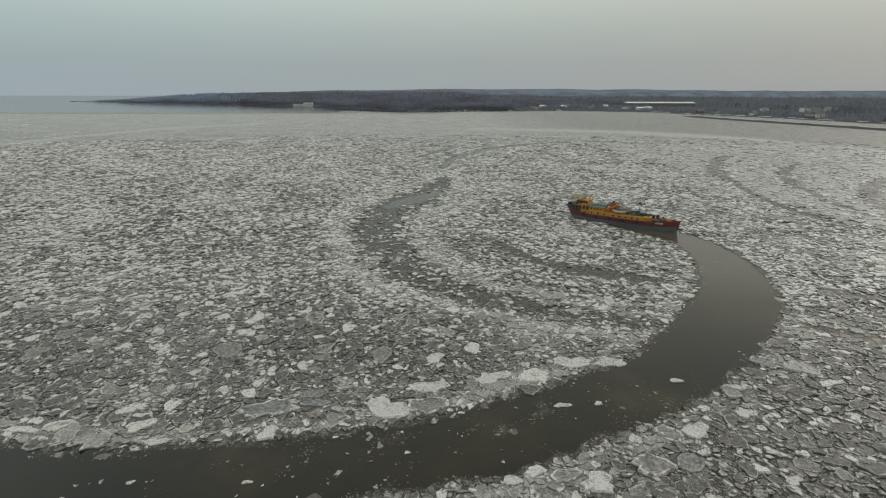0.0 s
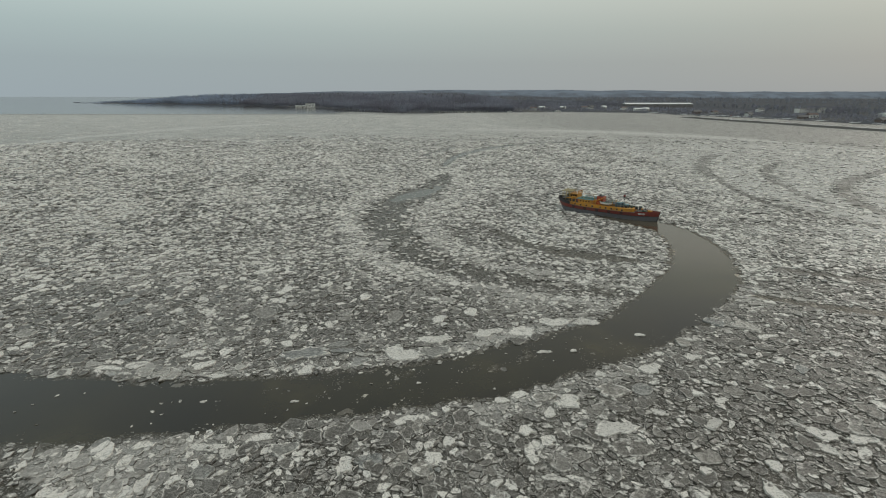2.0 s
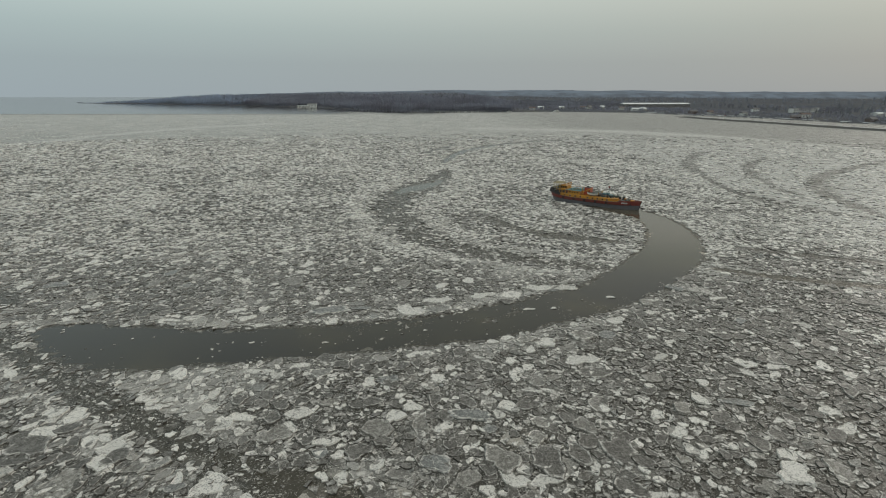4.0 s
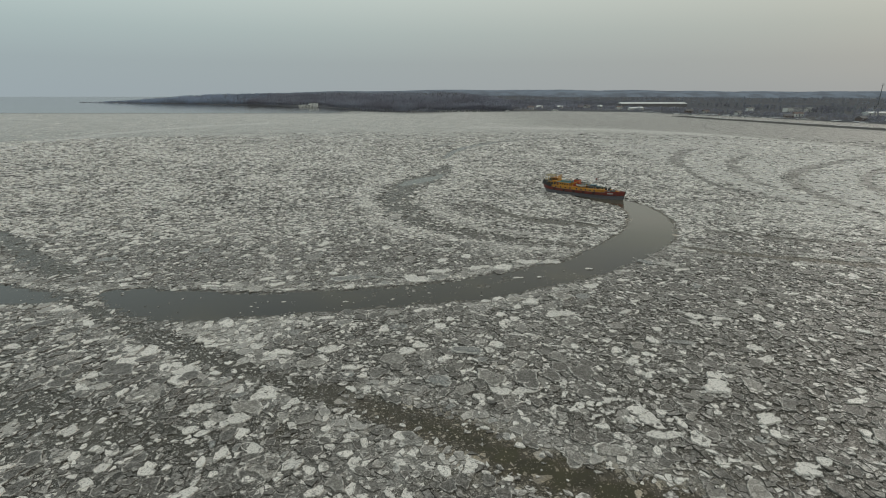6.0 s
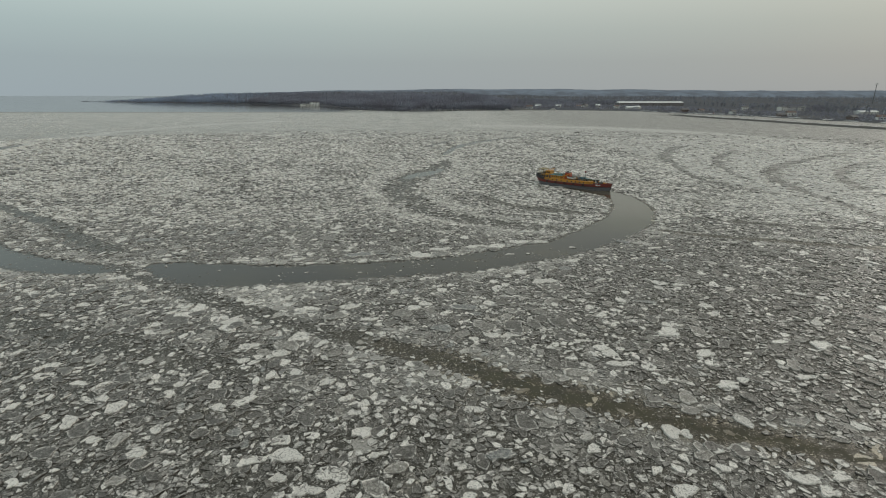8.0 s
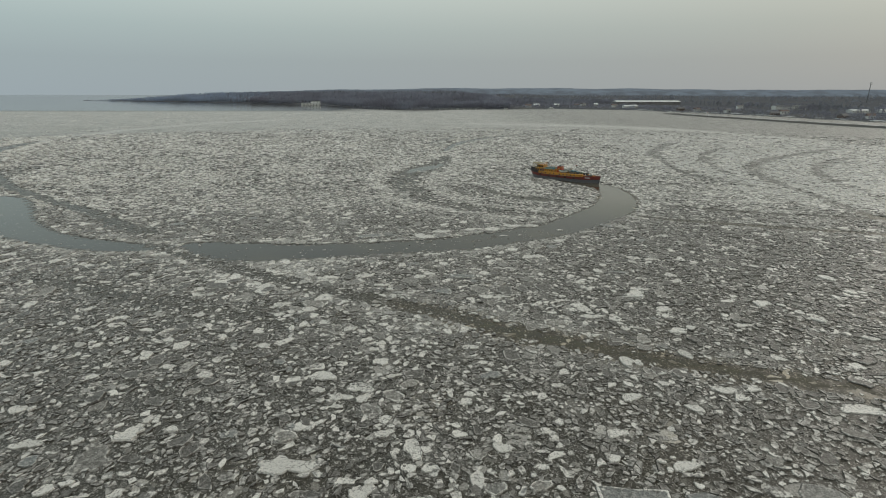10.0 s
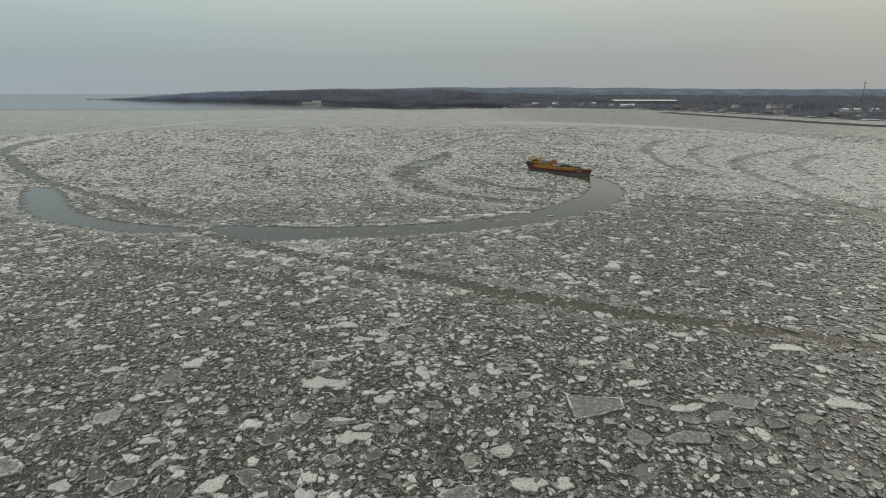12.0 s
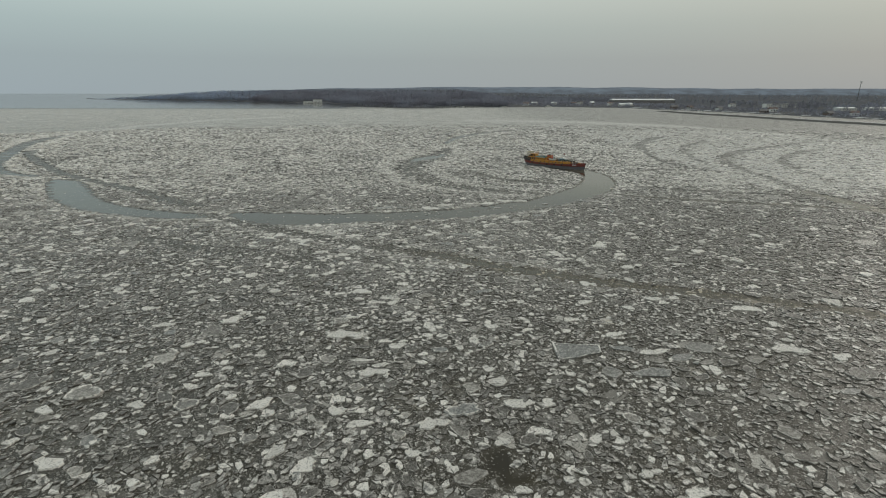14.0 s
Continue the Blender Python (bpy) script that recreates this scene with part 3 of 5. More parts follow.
class Packing:
    """Places discs side by side without overlap, largest first."""

    def __init__(self, x0, x1, y0, y1, cell):
        self.x0, self.y0, self.x1, self.y1, self.cell = x0, y0, x1, y1, cell
        self.w, self.h = int((x1 - x0) / cell) + 2, int((y1 - y0) / cell) + 2
        self.used = np.zeros(self.w * self.h, np.int32)
        self.serial = 1

    def reserve(self, places):
        for x, y, a, b in places:
            i0, i1 = int((x - a - self.x0) / self.cell), int((x + a - self.x0) / self.cell)
            j0, j1 = int((y - b - self.y0) / self.cell), int((y + b - self.y0) / self.cell)
            jj, ii = np.mgrid[j0:j1 + 1, i0:i1 + 1]
            inside = np.hypot((self.x0 + ii * self.cell - x) / a, (self.y0 + jj * self.cell - y) / b) < 1
            self.used[(jj * self.w + ii)[inside]] = -1

    def throw(self, count, r_lo, r_hi, power, chance, rounds=3):
        got = []
        for _ in range(rounds):
            x, y = RNG.uniform(self.x0, self.x1, count), RNG.uniform(self.y0, self.y1, count)
            ok = in_view(x, y)
            x, y = x[ok], y[ok]
            ok = RNG.rand(len(x)) < chance(x, y)
            x, y = x[ok], y[ok]
            r = r_lo + (r_hi - r_lo) * RNG.rand(len(x)) ** power
            ix = ((x[:, None] + r[:, None] * DISC[None, :, 0] - self.x0) / self.cell).astype(int).clip(0, self.w - 1)
            iy = ((y[:, None] + r[:, None] * DISC[None, :, 1] - self.y0) / self.cell).astype(int).clip(0, self.h - 1)
            k = iy * self.w + ix
            free = (self.used[k] == 0).all(1)
            x, y, r, k = x[free], y[free], r[free], k[free]
            ids = np.arange(self.serial, self.serial + len(x), dtype=np.int32)
            self.serial += len(x)
            self.used[k] = ids[:, None]
            won = (self.used[k] == ids[:, None]).all(1)
            lost = k[~won]
            held = self.used[lost]
            mine = held == ids[~won][:, None]
            self.used[lost[mine]] = 0
            got.append(np.stack([x[won], y[won], r[won]], 1))
        return np.vstack(got)


def outline(n_floes, n, rough, slim=0.5):
    """Uneven outlines about the unit circle: (floes, corners, 2)."""
    a = (np.arange(n)[None, :] + RNG.uniform(-0.33, 0.33, (n_floes, n))) * 2 * math.pi / n
    ph = RNG.uniform(0, 6.28, (n_floes, 2))
    rad = 1 + rough * (0.5 * np.sin(2 * a + ph[:, :1]) + 0.35 * np.sin(3 * a + ph[:, 1:]) + RNG.uniform(-0.6, 0.5, (n_floes, n)))
    sq, rot = RNG.uniform(slim, 1.0, (n_floes, 1)), RNG.uniform(0, 6.28, (n_floes, 1))
    turn = RNG.uniform(0, 6.28, (n_floes, 1))
    rad = rad / (np.abs(np.cos(a + turn)) ** 3.2 + np.abs(np.sin(a + turn)) ** 3.2) ** (1 / 3.2) * 0.93
    px, py = rad * np.cos(a), rad * np.sin(a) * sq
    return np.stack([px * np.cos(rot) - py * np.sin(rot), px * np.sin(rot) + py * np.cos(rot)], 2)


def two_toned(t):
    """Draws snow cover apart into bare grey floes and snowy ones."""
    return 0.25 * t + 0.75 * smooth(0.26, 0.66, t)


def floe_arrays(places, n, rough, thick, rimmed, lift=0.0, lean=0.035, slim=0.55, bright=1.0, tone=None, flank=-1.0, o=None, frosted=1.0):
    """Vertices, corners, face sizes and rim weights of many floes with n corners each."""
    f = len(places)
    o = outline(f, n, rough, slim) * places[:, 2][:, None, None] * 1.06 if o is None else o
    base = places[:, None, :2]
    h = (thick * (0.5 + 0.9 * RNG.rand(f, 1)) * np.minimum(1, 0.45 + places[:, 2:3] * 0.5)) + 0.03 * RNG.rand(f, n)
    tilt = RNG.normal(0, lean, (f, 2))
    h = h + (o * tilt[:, None, :]).sum(2).clip(-0.15, 0.25)
    h = h + lift
    low = np.concatenate([o * 1.07 + base, np.full((f, n, 1), -0.06 + lift)], 2)
    top = np.concatenate([o * 0.95 + base, h[:, :, None]], 2)
    rings, rim = [low, top], [np.full((f, n), flank), np.full((f, n), 1.0) * (frosted if frosted is not None else RNG.rand(f, 1) ** 1.4)]
    if rimmed:
        inn = o * RNG.uniform(0.70, 0.84, (f, n))[:, :, None] + base
        rings.append(np.concatenate([inn, (h - thick * 0.4 * RNG.uniform(0.4, 1, (f, 1)))[:, :, None]], 2))
        rim.append(np.zeros((f, n)))
    v = np.concatenate(rings, 1)
    per = v.shape[1]
    j = np.arange(n)
    k = (j + 1) % n
    faces, sizes = [], []
    for s in range(len(rings) - 1):
        faces.append(np.stack([s * n + j, s * n + k, (s + 1) * n + k, (s + 1) * n + j], 1).ravel())
        sizes += [4] * n
    faces.append((len(rings) - 1) * n + j)
    sizes.append(n)
    loop = np.concatenate(faces)
    allf = (loop[None, :] + (np.arange(f) * per)[:, None]).ravel()
    # lens vignetting goes into the snow tone: near and right-hand floes drawn darker
    return v.reshape(-1, 3), allf, np.tile(sizes, f), np.concatenate(rim, 1).ravel(), np.repeat(smooth(0.72, 0.97, ice_cover(places[:, 0], places[:, 1])), per), np.full(f * per, tone) if tone is not None else np.repeat(two_toned(RNG.rand(f) ** (bright * np.exp(-0.55 * wobble(places[:, 0], places[:, 1], 34, 91) - 0.35 * wobble(places[:, 0], places[:, 1], 11, 92)) * (0.95 - 0.25 * smooth(-40, -110, places[:, 0]) * smooth(20, 90, places[:, 1]) + 0.9 * smooth(-20, -60, places[:, 0]) * smooth(20, -20, places[:, 1]) + 0.7 * smooth(10, 50, places[:, 0]) * smooth(-20, -50, places[:, 1]) + 1.9 * smooth(110, 65, places[:, 1]) - 1.2 * smooth(60, 30, places[:, 1]) * smooth(60, 20, places[:, 0]) + 1.3 * smooth(5, -30, places[:, 1]) + 1.9 * smooth(15, 60, places[:, 0]) * (1 - 0.75 * smooth(4.5, 2.0, distance(places[:, 0], places[:, 1], FORE))) * smooth(90, 50, places[:, 1])))), per) * 0.999


def floe_mesh(name, groups):
    vs, fs, ss, rs, cs, ts, n = [], [], [], [], [], [], 0
    for v, f, s, r, c, t in groups:
        vs.append(v)
        fs.append(f + n)
        ss.append(s)
        rs.append(r)
        cs.append(c)
        ts.append(t)
        n += len(v)
    me = numpy_mesh(name, np.vstack(vs), np.concatenate(fs), np.concatenate(ss), M_ICE)
    at = me.attributes.new("rim", 'FLOAT', 'POINT')
    at.data.foreach_set("value", np.concatenate(rs).astype(np.float32))
    at = me.attributes.new("crushed", 'FLOAT', 'POINT')
    at.data.foreach_set("value", np.concatenate(cs).astype(np.float32))
    at = me.attributes.new("snow", 'FLOAT', 'POINT')
    at.data.foreach_set("value", np.concatenate(ts).astype(np.float32))
    return me


def chance_big(x, y):
    c = ice_cover(x, y)
    zone = 0.12 + 0.88 * smooth(-15, 15, y) * smooth(130, 80, y)
    return smooth(0.40, 0.62, c) * zone


def chance_mid(x, y):
    return smooth(0.30, 0.75, ice_cover(x, y)) * (0.30 + 0.70 * smooth(-35, 10, y)) * (1 - 0.7 * crushed_zone(x, y))


def chance_small(x, y):
    return smooth(0.15, 0.75, ice_cover(x, y)) * (1 - 0.5 * crushed_zone(x, y))


def chance_chip(x, y):
    stray = 0.22 * smooth(0.35, 1.1, wobble(x, y, 16, 61))
    return 0.012 + stray + smooth(0.03, 0.55, ice_cover(x, y))


# floes that stand out, by stretches of the river: x, y, half width across the river, half depth along it
GLASSY_A = [(-36.6, 77.3, 3.1, 2.5), (-10.1, 75.7, 1.7, 2.6), (-19.7, 74.4, 1.6, 1.2), (-18.6, 64.1, 2.2, 1.0), (-17.6, 61.7, 2.0, 0.9), (29.3, 49.9, 1.5, 1.9), (42.5, 49.3, 1.7, 1.2), (16.3, 35.1, 1.3, 0.9), (31.9, 34.8, 1.6, 1.6), (-28.6, 32.5, 1.4, 1.3), (41.5, 28.3, 2.3, 1.0), (5.3, 22.4, 1.0, 1.0), (-9.7, 22.4, 2.5, 2.0), (2.0, 13.3, 1.5, 1.4), (-19.8, 6.1, 1.4, 1.4), (39.8, -43.7, 2.5, 1.8), (27.0, -44.2, 1.8, 1.0), (35.3, -47.0, 2.2, 1.1), (30.5, -47.8, 2.0, 0.9), (46.6, -47.8, 1.5, 1.2), (38.6, -48.7, 1.3, 0.8), (22.6, -51.5, 1.6, 1.5), (29.1, -51.8, 2.8, 1.5), (55.1, -56.7, 1.5, 0.8)]
GLASSY_B = [(40.3, -65.8, 1.6, 1.2), (-0.3, -73.5, 2.1, 1.0)]
RINGED_A = [(-1.7, 61.3, 2.8, 1.8), (-23.6, 60.4, 3.5, 2.0), (29.1, 55.2, 1.8, 1.3), (24.8, 49.2, 2.6, 1.5), (14.2, 47.6, 1.7, 1.0), (-20.1, 36.4, 1.8, 1.2), (3.2, 25.2, 2.7, 1.3), (12.4, 23.8, 1.5, 1.0), (11.4, 20.6, 1.3, 1.1), (19.7, -0.2, 2.0, 1.1), (46.6, -12.5, 1.7, 0.9), (5.8, -19.0, 1.6, 1.0), (-9.0, -24.4, 1.8, 1.1), (-22.0, -33.7, 1.6, 1.0), (9.3, -42.3, 1.2, 0.7), (4.2, -42.6, 1.3, 0.9), (-3.5, -44.7, 1.2, 0.9), (-21.6, -47.4, 1.5, 1.1), (-15.7, -55.8, 1.1, 0.9), (-54.0, -57.2, 2.2, 1.8), (-38.2, -59.9, 1.5, 1.1), (-0.4, -61.3, 2.1, 1.4), (21.7, -62.9, 1.3, 0.9), (-31.0, -65.4, 1.6, 0.7)]
RINGED_B = [(-8.7, -66.5, 0.8, 0.9), (-27.1, -67.0, 1.0, 0.9)]
SNOWY_A = [(27.2, 73.0, 1.8, 1.6), (20.8, 73.0, 2.6, 1.6), (14.2, 69.0, 2.6, 1.8), (7.6, 68.4, 2.3, 1.7), (35.5, 67.6, 0.9, 0.6), (58.5, 67.1, 1.9, 0.8), (-2.3, 65.9, 2.5, 1.4), (22.0, 61.7, 0.6, 0.4), (16.9, 61.3, 1.0, 0.5), (-7.6, 60.6, 2.7, 2.1), (-42.8, 60.6, 2.1, 1.0), (41.3, 59.4, 1.1, 1.3), (55.4, 58.7, 0.8, 0.9), (-54.3, 56.0, 2.0, 0.7), (32.7, 55.7, 1.6, 1.5), (-22.2, 55.1, 1.3, 1.2), (24.4, 54.0, 0.7, 1.0), (-35.7, 53.5, 1.3, 0.6), (10.9, 48.2, 1.4, 1.0), (39.6, 46.9, 1.0, 0.8), (8.0, 46.9, 1.0, 0.8), (-21.8, 46.7, 0.5, 0.3), (-34.9, 46.6, 0.4, 0.3), (17.6, 46.5, 1.9, 1.4)]
SNOWY_B = [(22.2, 40.4, 2.4, 1.6), (48.8, 39.3, 1.5, 1.2), (-24.0, 38.6, 1.8, 0.7), (53.0, 38.2, 1.6, 1.0), (0.3, 37.8, 0.7, 1.1), (-38.1, 37.2, 1.1, 0.8), (-30.3, 36.8, 2.0, 0.7), (-12.1, 33.5, 1.1, 1.2), (12.5, 31.4, 1.2, 0.6), (-33.6, 26.7, 1.0, 1.1), (28.8, 25.5, 1.0, 1.1), (19.5, 25.2, 0.8, 0.7), (-7.3, 25.1, 1.3, 1.4), (-28.6, 24.9, 1.7, 1.1), (52.5, 22.2, 1.6, 1.0), (40.3, 14.0, 2.1, 1.7), (11.2, 13.0, 1.7, 0.9), (7.4, 13.0, 1.3, 1.1), (-27.2, 12.2, 2.1, 1.6), (22.7, 10.6, 1.1, 0.8), (-22.4, 10.1, 0.8, 0.9), (64.9, 9.3, 1.6, 1.6), (-35.5, 8.7, 1.4, 1.2), (43.1, 6.1, 1.9, 1.0)]
SNOWY_C = [(-50.1, 3.5, 0.9, 1.3), (27.5, 2.8, 2.0, 0.8), (-64.9, 2.3, 1.7, 0.8), (55.0, -1.3, 1.3, 0.9), (44.8, -2.2, 0.8, 0.9), (-56.7, -3.0, 1.2, 0.7), (-41.4, -3.2, 0.8, 0.9), (41.8, -3.6, 1.7, 1.0), (-13.7, -10.5, 0.8, 0.7), (-46.1, -16.2, 0.9, 0.7), (17.4, -17.9, 0.9, 0.8), (-9.5, -19.0, 1.0, 0.6), (-20.4, -19.2, 1.9, 1.4), (-24.4, -20.0, 1.5, 0.8), (15.4, -21.7, 0.8, 0.6), (44.6, -22.7, 1.2, 0.7), (-20.3, -23.0, 0.8, 0.8), (40.1, -23.0, 1.5, 0.9), (12.7, -24.6, 0.9, 0.7), (-16.7, -24.8, 1.3, 1.0), (25.6, -24.9, 1.4, 1.0), (41.6, -24.9, 0.9, 1.0), (-13.4, -25.1, 0.9, 1.0), (1.5, -26.0, 1.1, 0.7)]
SNOWY_D = [(-17.0, -27.0, 0.9, 0.6), (-61.2, -27.8, 1.1, 0.9), (56.7, -27.9, 3.1, 1.1), (-41.4, -29.9, 0.8, 0.9), (-37.4, -32.2, 0.8, 0.8), (20.8, -32.9, 1.3, 0.9), (-9.6, -33.0, 1.1, 0.7), (-42.3, -33.2, 1.6, 1.3), (-54.0, -35.1, 1.4, 0.9), (5.6, -35.7, 1.1, 0.9), (12.1, -37.1, 1.3, 0.5), (-20.6, -39.0, 2.7, 1.7), (27.0, -39.1, 1.5, 0.9), (-13.0, -41.4, 1.0, 0.6), (-11.0, -43.1, 1.2, 1.1), (-37.8, -43.4, 0.9, 0.6), (54.6, -44.5, 2.3, 1.4), (31.5, -45.3, 2.2, 0.8), (-32.8, -46.2, 1.0, 0.5), (61.2, -47.0, 1.4, 1.2), (-16.2, -47.9, 1.5, 0.5), (-27.7, -48.7, 1.2, 1.1), (-13.1, -49.4, 1.1, 0.6), (-49.1, -49.6, 0.8, 0.5)]
SNOWY_E = [(-36.5, -50.3, 0.7, 0.6), (3.8, -50.5, 0.8, 0.8), (38.8, -51.0, 1.0, 1.2), (-14.0, -51.5, 1.8, 1.3), (-39.4, -52.2, 1.2, 0.7), (-17.9, -58.6, 0.9, 1.1), (7.0, -59.6, 1.7, 1.1), (11.3, -59.6, 1.1, 0.8), (-45.1, -59.9, 1.0, 0.9), (-17.5, -61.3, 1.0, 1.0), (-48.5, -62.4, 1.0, 0.7), (-4.6, -64.0, 1.6, 1.3), (-14.0, -64.1, 1.6, 0.8), (9.0, -65.5, 1.4, 0.9), (15.7, -67.1, 0.8, 0.8), (-56.0, -67.5, 0.8, 0.6), (4.1, -67.6, 0.8, 0.8), (-6.9, -69.6, 0.8, 0.7), (-19.1, -71.7, 1.3, 1.2), (20.0, -73.0, 1.1, 0.7), (5.4, -75.5, 0.9, 0.6), (24.0, -75.9, 1.3, 0.9)]
GLASSY, RINGED, SNOWY = GLASSY_A + GLASSY_B, RINGED_A + RINGED_B, SNOWY_A + SNOWY_B + SNOWY_C + SNOWY_D + SNOWY_E
SLAB = (15.4, -45.2, 7.8, 5.6, 2.3)          # the great glassy slab: x of its broad end, y, length, breadths of its two ends
near_ice = Packing(-290, 290, -150, 150, 0.16)
near_ice.reserve([(x, y, a * 0.95, b * 0.95) for x, y, a, b in SNOWY + GLASSY + RINGED] + [(18.6, -45.2, 3.6, 2.4), (22.0, -44.6, 1.4, 1.1)] + [(3.2, -71.5, 1.0, 3.7), (5.4, -74.0, 1.7, 1.3)])
big = near_ice.throw(800, 1.4, 2.6, 3.0, chance_big)
mid = near_ice.throw(18500, 0.75, 1.7, 2.4, lambda x, y: chance_mid(x, y) * (1 - 0.55 * smooth(80, 150, y)))
small = near_ice.throw(26000, 0.40, 0.85, 1.6, chance_small)
far_ice = Packing(-520, 520, 150, 480, 0.4)
far_mid = far_ice.throw(6000, 0.7, 1.6, 2.4, lambda x, y: chance_mid(x, y) * smooth(430, 210, y))


def shattered(i0, i1, j0, j1, to_world, keep):
    """A sheet broken into close-fitting six-cornered pieces of uneven size: places (x, y, radius) and outlines."""
    jj, ii = np.mgrid[j0:j1, i0:i1]
    c = np.stack([math.sqrt(3) * (ii + 0.5 * (jj % 2)), 1.5 * jj], 2).reshape(-1, 2)
    ang = radians(30) + np.arange(6) * math.pi / 3
    corner = c[:, None, :] + np.stack([np.cos(ang), np.sin(ang)], 1)[None]
    code = np.rint(corner[:, :, 0] / (math.sqrt(3) / 2)).astype(np.int64) * 1000003 + np.rint(corner[:, :, 1] * 2).astype(np.int64)
    _, first, back = np.unique(code.ravel(), return_index=True, return_inverse=True)
    v = corner.reshape(-1, 2)[first]
    v = v + RNG.uniform(-0.5, 0.5, v.shape)
    v = v + 0.9 * np.stack([wobble(v[:, 0], v[:, 1], 9, 101), wobble(v[:, 0], v[:, 1], 9, 102)], 1) + 0.45 * np.stack([wobble(v[:, 0], v[:, 1], 3.7, 103), wobble(v[:, 0], v[:, 1], 3.7, 104)], 1)
    p = np.stack(to_world(v[:, 0], v[:, 1]), 1)[back.ravel()].reshape(-1, 6, 2)
    mid_ = p.mean(1)
    o = p - mid_[:, None, :]
    r = np.hypot(o[:, :, 0], o[:, :, 1]).mean(1)
    ok = in_view(mid_[:, 0], mid_[:, 1])
    ok[ok] = keep(mid_[ok, 0], mid_[ok, 1])
    gap = 0.94 - 0.46 * RNG.rand(ok.sum(), 1, 1) ** 2.2
    return np.column_stack([mid_[ok], r[ok]]), o[ok] * gap


def free(pack, x, y, r):
    ok = np.ones(len(x), bool)
    for dx, dy in ((0, 0), (0.6, 0), (-0.6, 0), (0, 0.6), (0, -0.6)):
        ix, iy = ((x + dx * r - pack.x0) / pack.cell).astype(int), ((y + dy * r - pack.y0) / pack.cell).astype(int)
        inside = (ix >= 0) & (ix < pack.w) & (iy >= 0) & (iy < pack.h)
        ok &= ~inside | (pack.used[iy.clip(0, pack.h - 1) * pack.w + ix.clip(0, pack.w - 1)] == 0)
    return ok


def keep_near(x, y):
    return (RNG.rand(len(x)) < (0.62 + 0.22 * smooth(15, 60, y)) * smooth(0.14, 0.60, ice_cover(x, y))) & free(near_ice, x, y, 0.5) & (y < 95)


def keep_far(x, y):
    return (RNG.rand(len(x)) < 0.96 * smooth(0.22, 0.70, ice_cover(x, y)) * smooth(570, 290, y) * (1 - 0.7 * crushed_zone(x, y))) & free(near_ice, x, y, 0.5) & free(far_ice, x, y, 0.6) & (y >= 95)


RUB, FAN, FAN_Y = 0.55, 0.0028, -130.0
rub, rub_o = shattered(-240, 241, -118, 119, lambda u, v: (RUB * u, RUB * v), keep_near)
pan, pan_o = shattered(-165, 166, 0, 262, lambda u, v: (222 * np.exp(FAN * v) * np.sin(FAN * u), FAN_Y + 222 * np.exp(FAN * v) * np.cos(FAN * u)), keep_far)
chip = near_ice.throw(60000, 0.16, 0.38, 1.3, lambda x, y: chance_chip(x, y) * smooth(90, 30, y), 3)
drift = Packing(-900, 900, 330, 980, 1.2).throw(16000, 0.8, 2.0, 1.6, lambda x, y: smooth(0.35, 0.8, ice_cover(x, y)) * smooth(330, 450, y) * (0.25 + 0.75 * smooth(-0.5, 0.7, wobble(x, y * 0.6, 60, 77))) * smooth(200, 0, x), 1)
rubble = Packing(-200, 200, -84, 120, 0.2).throw(9000, 0.2, 0.5, 1.5, lambda x, y: smooth(0.45, 0.85, ice_cover(x, y)), 1)

# the largest floes near the flight line stand alone, the rest are one mass
own = np.argsort(-(big[:, 2] - 0.004 * np.hypot(big[:, 0], big[:, 1] - 10)))[:120]
rest = np.setdiff1d(np.arange(len(big)), own)
ice_field = thing("ice_field", "grey and white broken ice drifting on the river", "drift ice", kind="structure")
fore = mid[:, 1] < -12
mass = new("drifting_floes", floe_mesh("drifting_floes", [
    floe_arrays(big[rest], 14, 0.32, 0.20, True, slim=0.65, bright=2.0), floe_arrays(mid[~fore], 12, 0.36, 0.18, True, bright=1.25),
    floe_arrays(mid[fore], 12, 0.36, 0.18, True, bright=0.95), floe_arrays(small, 8, 0.42, 0.15, False, 0, 0.06, 0.45, 0.95, flank=-0.7),
    floe_arrays(chip, 5, 0.5, 0.09, False, 0, 0.12, 0.4, 2.6), floe_arrays(far_mid, 7, 0.30, 0.34, False, 0, 0.06, 0.5, 0.5, flank=-0.5),
    floe_arrays(rub, 6, 0, 0.13, False, 0, 0.10, bright=1.5, flank=-1.0, o=rub_o, frosted=None), floe_arrays(pan, 6, 0, 0.24, False, 0, 0.07, bright=1.15, flank=-0.8, o=pan_o, frosted=None), floe_arrays(drift, 5, 0.35, 0.22, False, 0, 0.05, 0.4, 0.8, flank=0.0), floe_arrays(rubble, 5, 0.5, 0.12, False, 0.10, 0.2, 0.4, 2.0)]))
mass.parent = ice_field
tagged(mass, "packed small grey-white floes and ice chips", kind="stuff")


# ---- the icebreaker ----
ship = thing("icebreaker_ship", "orange, red and grey river icebreaker at the end of its lane", "ship", pose(58.9, 164.2, 0, 0, 0, -37.5))
L = 37.0


def half_beam(u):
    s = min(1.0, max(0.0, u / 0.16))
    b = 3.85 * (1 - (1 - s) ** 2.4) ** 0.55
    if u > 0.62:
        b *= max(0.0, 1 - ((u - 0.62) / 0.38) ** 2.3)
    return max(b, 0.06)


def sheer(u):
    z = 2.5
    if u > 0.45:
        z += 0.55 * ((u - 0.45) / 0.55) ** 2
    if u < 0.30:
        z += 1.35 * ((0.30 - u) / 0.30) ** 1.8
    return z


